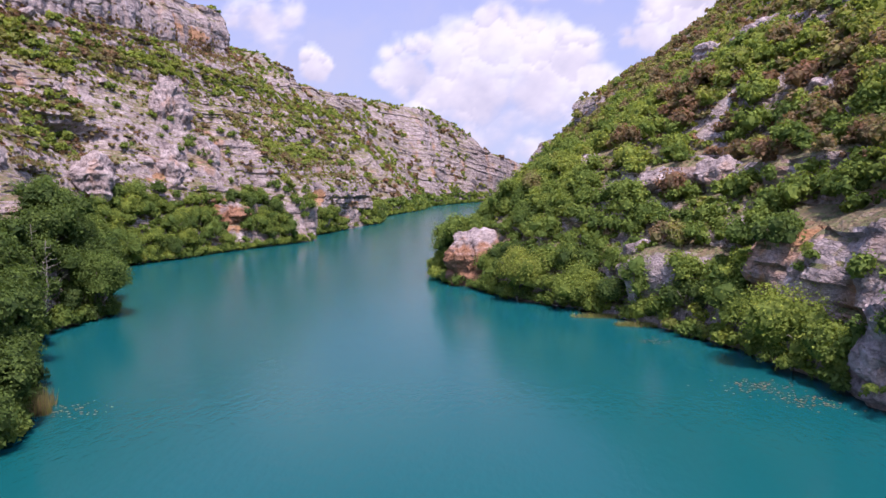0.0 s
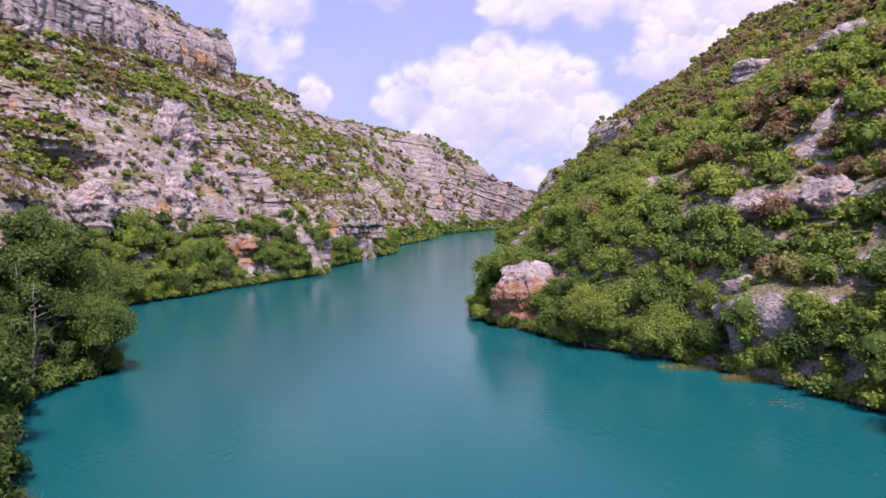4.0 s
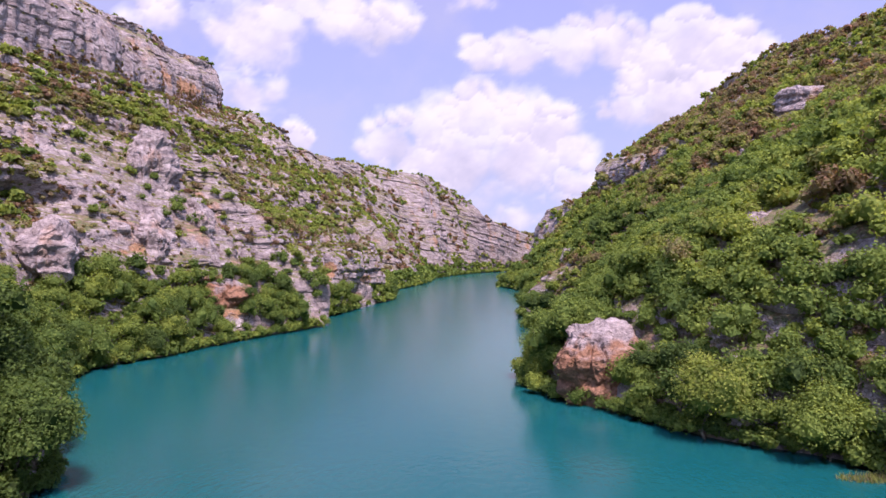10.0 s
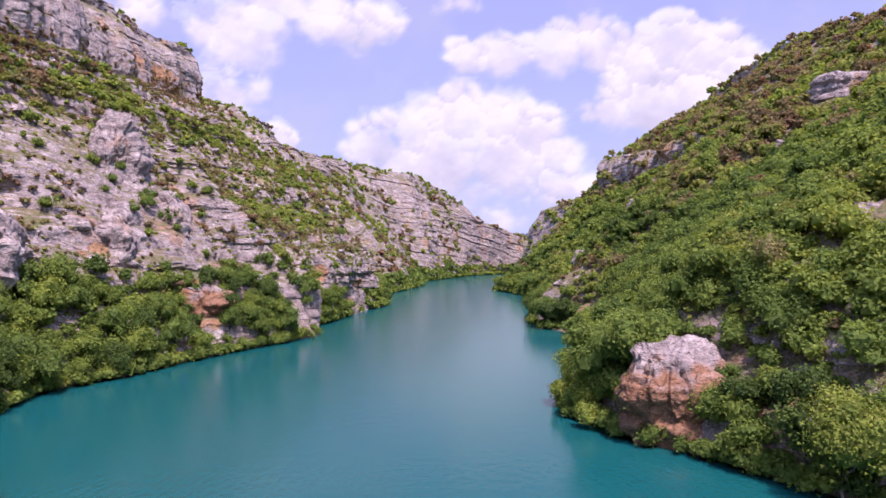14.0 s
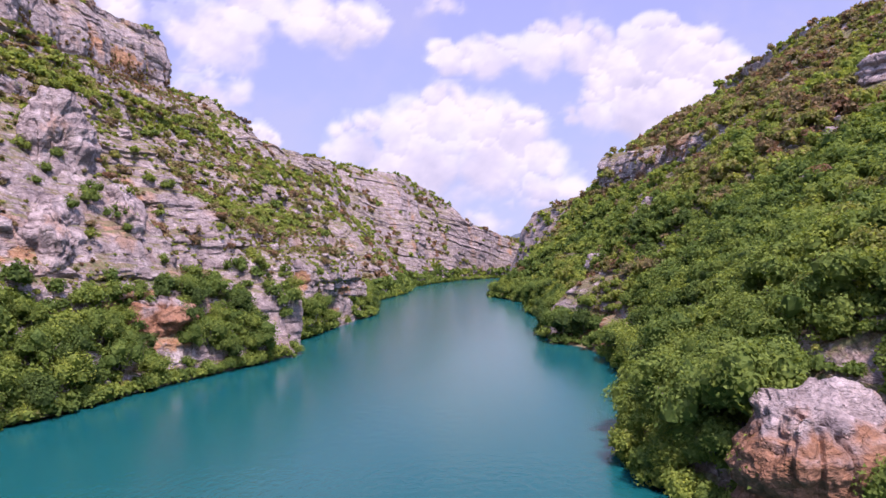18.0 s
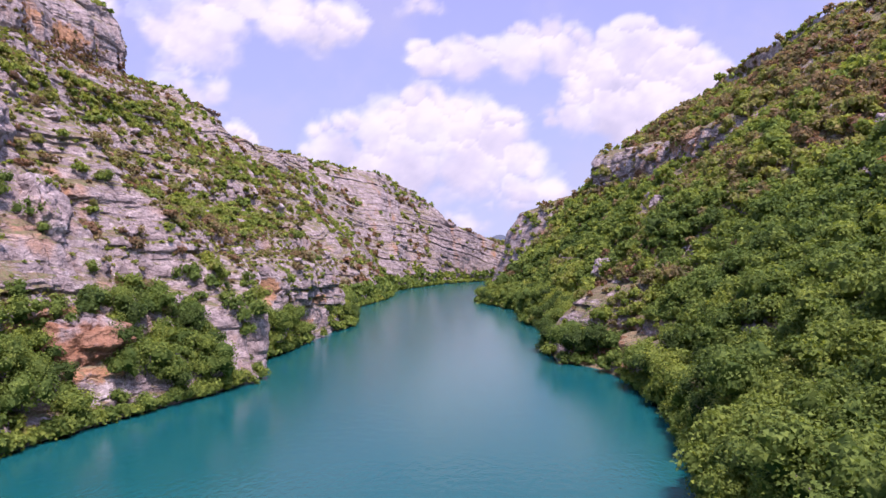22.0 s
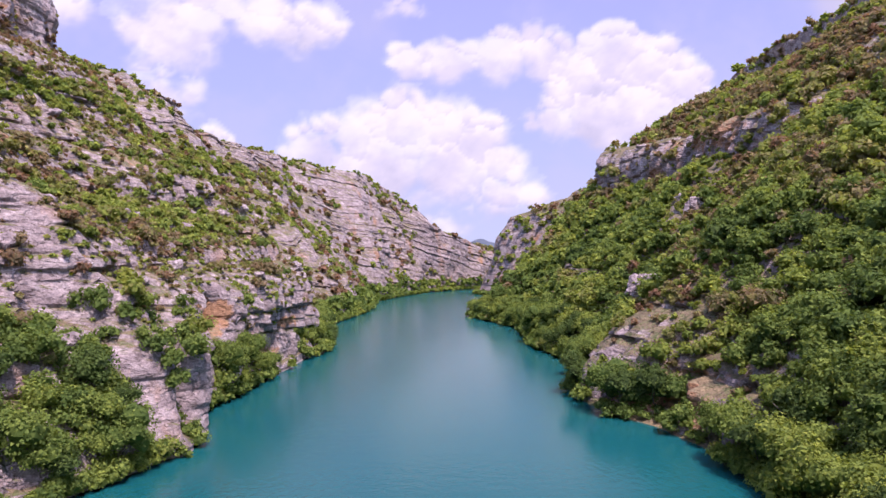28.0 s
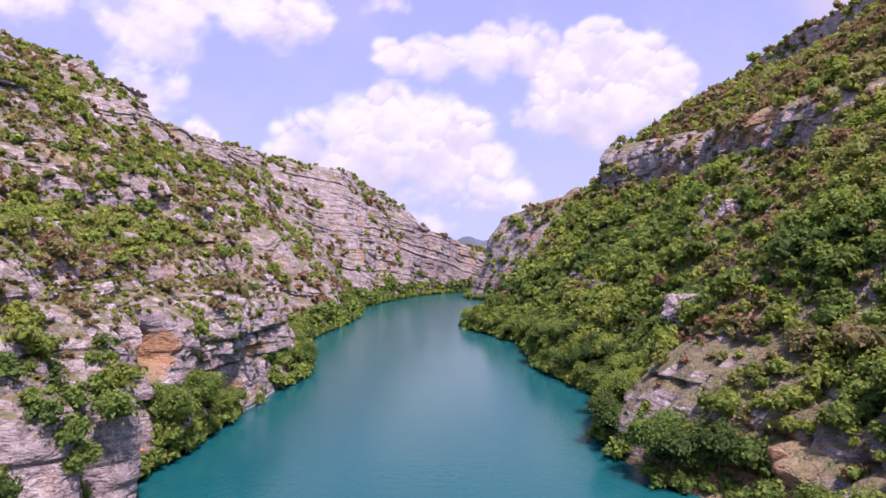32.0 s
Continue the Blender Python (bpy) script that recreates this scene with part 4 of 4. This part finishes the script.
# ---- rocks ----
def rock(label, x, y, z, half, turn=0.0, lean=0.0, mat=ROCK_GREY, seed=0, n=20, cat="rock"):
    """A bedded limestone block: a boxy body with layers, joints and broken edges."""
    u = np.linspace(-1, 1, n)
    A_, B_ = np.meshgrid(u, u, indexing="ij")
    one = np.ones_like(A_)
    faces = [np.stack(f_, -1) for f_ in ((A_, B_, one), (B_, A_, -one), (one, A_, B_), (-one, B_, A_), (B_, one, A_), (A_, -one, B_))]
    V, Q = [], []
    for k, f_ in enumerate(faces):
        Q.append(grid_quads(f_, False) + k * n * n)
        V.append(f_.reshape(-1, 3))
    V = np.concatenate(V)
    ball = V / np.linalg.norm(V, axis=1)[:, None]
    own = np.random.default_rng(seed + 100)
    cut = own.normal(0, 1, (16, 3))
    cut /= np.linalg.norm(cut, axis=1)[:, None]
    cut = np.concatenate([cut, np.array([[0, 0, 1.0], [1, 0, 0], [-1, 0, 0], [0, 1, 0], [0, -1, 0]])])
    reach = np.concatenate([own.uniform(0.72, 0.98, 16), np.full(5, 0.95)])
    r_ = np.min(np.where(ball @ cut.T > 0.15, reach / np.maximum(ball @ cut.T, 0.15), 9), axis=1)
    h = np.asarray(half, float)
    P = ball * np.minimum(r_, 1.15)[:, None] * h
    W = P + np.array([x, y, z])
    lay = vnoise(np.stack([W[:, 0] / 14, W[:, 1] / 14, W[:, 2] / 0.8], -1), seed)
    side = np.stack([ball[:, 0], ball[:, 1], np.zeros(len(ball))], 1)
    m_ = min(h)
    P = P + side * (0.13 * m_ * lay)[:, None]
    big = fbm(W / (0.8 * m_ + 0.8), 3, seed + 2)
    crack = 1 - np.abs(vnoise(W / (1.6, 1.6, 5.0), seed + 4))
    P = P + ball * (0.20 * m_ * big - 0.17 * min(m_, 2.5) * ss(0.80, 1, crack))[:, None]
    P = P + ball * (0.24 * fbm(W / 0.9, 3, seed + 6))[:, None]
    me_ = mesh_of("rock", P, np.concatenate(Q), None, mat)
    bm = bmesh.new()
    bm.from_mesh(me_)
    bmesh.ops.remove_doubles(bm, verts=bm.verts, dist=0.001)
    bmesh.ops.recalc_face_normals(bm, faces=bm.faces)
    bm.to_mesh(me_)
    bm.free()
    ob = new("rock", me_)
    ob.matrix_basis = pose(x, y, z, lean, 0, turn)
    return tagged(ob, label, cat)


rock("rust-stained limestone boulder at the water among bushes", 14.2, 111.0, 4.5, (4.6, 4.1, 4.6), 20, 0, ROCK_RED, 1, 40)
rock("low white rock outcrop among green scrub", 33.0, 115.0, 18.2, (4.2, 2.2, 2.0), -20, 0, ROCK_GREY, 2)
rock("small grey rock between bushes", 27.3, 101, 6.4, (2.0, 1.8, 2.4), 0, 0, ROCK_GREY, 8)
rock("steep dark grey rock standing in the water", 48.5, 55.5, 3.5, (3.4, 5.0, 6.0), 0, 0, ROCK_GREY, 10, 28)
rock("big grey outcrop high on the slope", 61, 119, 37, (7.0, 5.0, 4.6), -35, 0, ROCK_GREY, 11, 28)
rock("grey outcrop on the slope", 53, 94, 24.5, (4.4, 3.0, 2.2), -40, 0, ROCK_GREY, 12, 24)
rock("big dark outcrop high on the slope", 75, 198, 47.5, (7.5, 5.0, 4.6), -30, 0, ROCK_GREY, 13, 28)
rock("grey outcrop among scrub", 56, 215, 37, (3.0, 2.4, 1.9), -20, 0, ROCK_GREY, 14)
rock("grey outcrop among scrub", 61, 191, 36, (3.8, 2.4, 2.0), -20, 0, ROCK_GREY, 15)
rock("grey outcrop among scrub", 48.5, 139, 27, (3.6, 2.6, 2.0), -30, 0, ROCK_GREY, 16)
rock("pale weathered ledge on the slope above scrub", 45.5, 91.0, 17.0, (3.6, 2.6, 2.0), -35, 0, ROCK_GREY, 31, 26)
rock("pale weathered ledge on the slope above scrub", 39.0, 95.0, 16.2, (3.2, 2.4, 1.9), -50, 0, ROCK_GREY, 32, 26)
rock("grey rock with ochre face above the bank", 35.5, 88.5, 6.0, (2.6, 2.4, 3.0), -30, 0, ROCK_GREY, 33, 26)
rock("grey rock among dry scrub", 42.0, 84.0, 9.8, (2.6, 2.0, 1.7), -40, 0, ROCK_GREY, 34, 22)
rock("weathered outcrop high on the slope", 58.0, 103.0, 35.0, (5.2, 3.4, 3.6), -45, 0, ROCK_GREY, 35, 28)
rock("low outcrop on the slope below dry heath", 51.5, 93.5, 22.6, (3.2, 2.0, 1.3), -40, 0, ROCK_GREY, 36, 22)
rock("weathered pale crag on the dry spur", 45.0, 254.0, 29.0, (3.4, 2.6, 3.0), -30, 0, ROCK_GREY, 37, 24)
rock("pale crag at the edge of the spur", 24.0, 221.0, 14.0, (2.4, 3.4, 2.2), 10, 0, ROCK_GREY, 38, 24)
rock("pale rock on the dry spur", 42, 244, 28.5, (2.2, 1.6, 1.9), -20, 0, ROCK_GREY, 17)
rock("rust-stained rock among the bank trees", -46.9, 165.0, 8.3, (4.8, 3.8, 3.9), 20, 0, ROCK_RED, 20, 26)
rock("smooth pale leaning rock slab above the bank trees", -53.8, 168.3, 20.5, (3.6, 3.8, 7.6), 14, 5, ROCK_GREY, 21, 44)
rock("great smooth pale rock slab on the cliff", -61.5, 166.0, 32.5, (4.6, 6.6, 7.4), 10, 4, ROCK_GREY, 22, 48)
rock("broad pale rock face above the bank trees", -57.0, 157.5, 19.0, (4.0, 7.0, 5.6), 18, 0, ROCK_GREY, 23, 48)
rock("pale rock slab above dark trees", -61.5, 134.0, 17.0, (4.0, 6.0, 5.5), 20, 0, ROCK_GREY, 24, 40)


# loose blocks on the slopes, a few shapes turned every way
SHAPES = [rock("loose grey limestone block lying on the slope", 60, 150 + 3 * k, 45, (1.0 + 0.15 * k, 0.8, 0.65), 40 * k, 0, ROCK_GREY, 60 + k, 9) for k in range(5)]
first = True
for grid, st, count, weigh_ in ((EAST, ST_E, 70, lambda S, Z, l: (S > 60) * (S < 330) * (Z > 6) * (Z < 60) * (0.3 + ss(18, 32, Z))), (WEST, ST_W, 70, lambda S, Z, l: (S > 120) * (S < 300) * (Z > 10) * (Z < 60) * ss(0.4, 0.8, l))):
    pts, S, lie = draw_spots(grid, st, count, weigh_)
    for k, p in enumerate(pts):
        size = rng.uniform(0.5, 1.5)
        m_ = Matrix.LocRotScale(Vector(p + (0, 0, 0.18 * size)), Euler((rng.uniform(-0.4, 0.4), rng.uniform(-0.4, 0.4), rng.uniform(0, 6.28))), Vector((size, size, size)))
        if first and k < 5:
            ob = SHAPES[k]
        else:
            ob = copy_thing(SHAPES[rng.integers(0, 5)], Matrix.Identity(4))
        ob.matrix_basis = m_
        tagged(ob, group="loose blocks")
    first = False


# ---- bare trees on the spit ----
def dead_tree(x, y, z, height, label):
    top = new("dead_tree")
    top.matrix_basis = pose(x, y, z, 0, 0, rng.uniform(0, 360))
    part("trunk", tube_mesh("trunk", wander((0, 0, -0.8), (0.3, 0.2, height), 9, 0.15), 0.17, 0.03, DEADWOOD), top)
    for k in range(11):
        a = rng.uniform(0, 6.28)
        z0 = height * rng.uniform(0.4, 0.92)
        l = (height - z0) * 0.35 + 0.5
        part("branch", tube_mesh("branch", wander((0, 0, z0), (l * math.cos(a), l * math.sin(a), z0 + l * rng.uniform(0.1, 0.7)), 5, 0.12), 0.035, 0.010, DEADWOOD, 5), top)
    return tagged(top, label, "dead tree")


dead_tree(-30.2, 74.6, 0.3, 9.6, "bare grey dead tree among green bank trees")
dead_tree(-32.0, 75.2, 0.6, 11.0, "bare grey dead tree among green bank trees")



# ---- reeds, floating leaves and the low bank at the water's edge ----
def tufts(name, label, category, spots, count, height, wide, tint):
    VV, TT, GG = [], [], []
    off = 0
    for x_, y_, rx, ry in spots:
        n = count
        a, q = rng.uniform(0, 6.28, n), np.sqrt(rng.uniform(0, 1, n))
        p = np.stack([x_ + rx * q * np.cos(a), y_ + ry * q * np.sin(a), np.full(n, -0.1)], 1)
        t = rng.uniform(0, 6.28, n)
        e = np.stack([np.cos(t), np.sin(t), t * 0], 1) * wide
        tip = p + np.stack([rng.normal(0, 0.2, n), rng.normal(0, 0.2, n), height * rng.uniform(0.5, 1.2, n)], 1)
        VV.append(np.stack([p - e, p + e, tip], 1).reshape(-1, 3))
        TT.append(np.arange(3 * n).reshape(-1, 3) + off)
        GG.append(np.repeat(np.clip(rng.normal(tint, 0.07, n), 0, 1), 3))
        off += 3 * n
    return tagged(new(name, mesh_of(name, np.concatenate(VV), None, np.concatenate(TT), LEAF, False, np.concatenate(GG))), label, category, kind="stuff")


tufts("reeds", "pale dry reeds standing in shallow water", "reeds", ((-14.5, 50.5, 1.6, 1.2), (-13.0, 49.0, 0.8, 0.8)), 420, 1.5, 0.03, 0.80)
tufts("sedge", "low yellowish sedge along the bank", "sedge", ((31, 87.0, 4.0, 1.0), (34.5, 82.5, 3.0, 1.0), (18.0, 106.2, 2.0, 0.6)), 900, 0.55, 0.05, 0.74)


def floating(name, label, spots):
    VV, QQ, GG = [], [], []
    off = 0
    for x_, y_, rx, ry, n in spots:
        p = np.stack([x_ + rx * rng.normal(0, 0.5, n), y_ + ry * rng.normal(0, 0.5, n), rng.uniform(0.012, 0.03, n)], 1)
        r = rng.uniform(0.06, 0.13, n)
        k = np.arange(6) * np.pi / 3
        ring = np.stack([np.cos(k), np.sin(k) * 0.85, k * 0], 1)
        v = p[:, None, :] + ring[None] * r[:, None, None]
        VV.append(v.reshape(-1, 3))
        i = np.arange(n)[:, None] * 6 + off
        QQ.append(np.concatenate([i + np.array([[0, 1, 2, 3]]), i + np.array([[0, 3, 4, 5]])]))
        GG.append(np.repeat(np.clip(rng.normal(0.93, 0.08, n), 0, 1), 6))
        off += 6 * n
    return tagged(new(name, mesh_of(name, np.concatenate(VV), np.concatenate(QQ), None, LEAF, False, np.concatenate(GG))), label, "water plants", kind="stuff")


floating("water_lilies", "scattered floating lily leaves near the bank", ((-11.5, 50.0, 2.2, 1.6, 60), (39.5, 60.0, 3.0, 2.4, 110), (41.5, 56.5, 2.6, 2.5, 90), (34.5, 74.5, 3.0, 1.4, 40)))
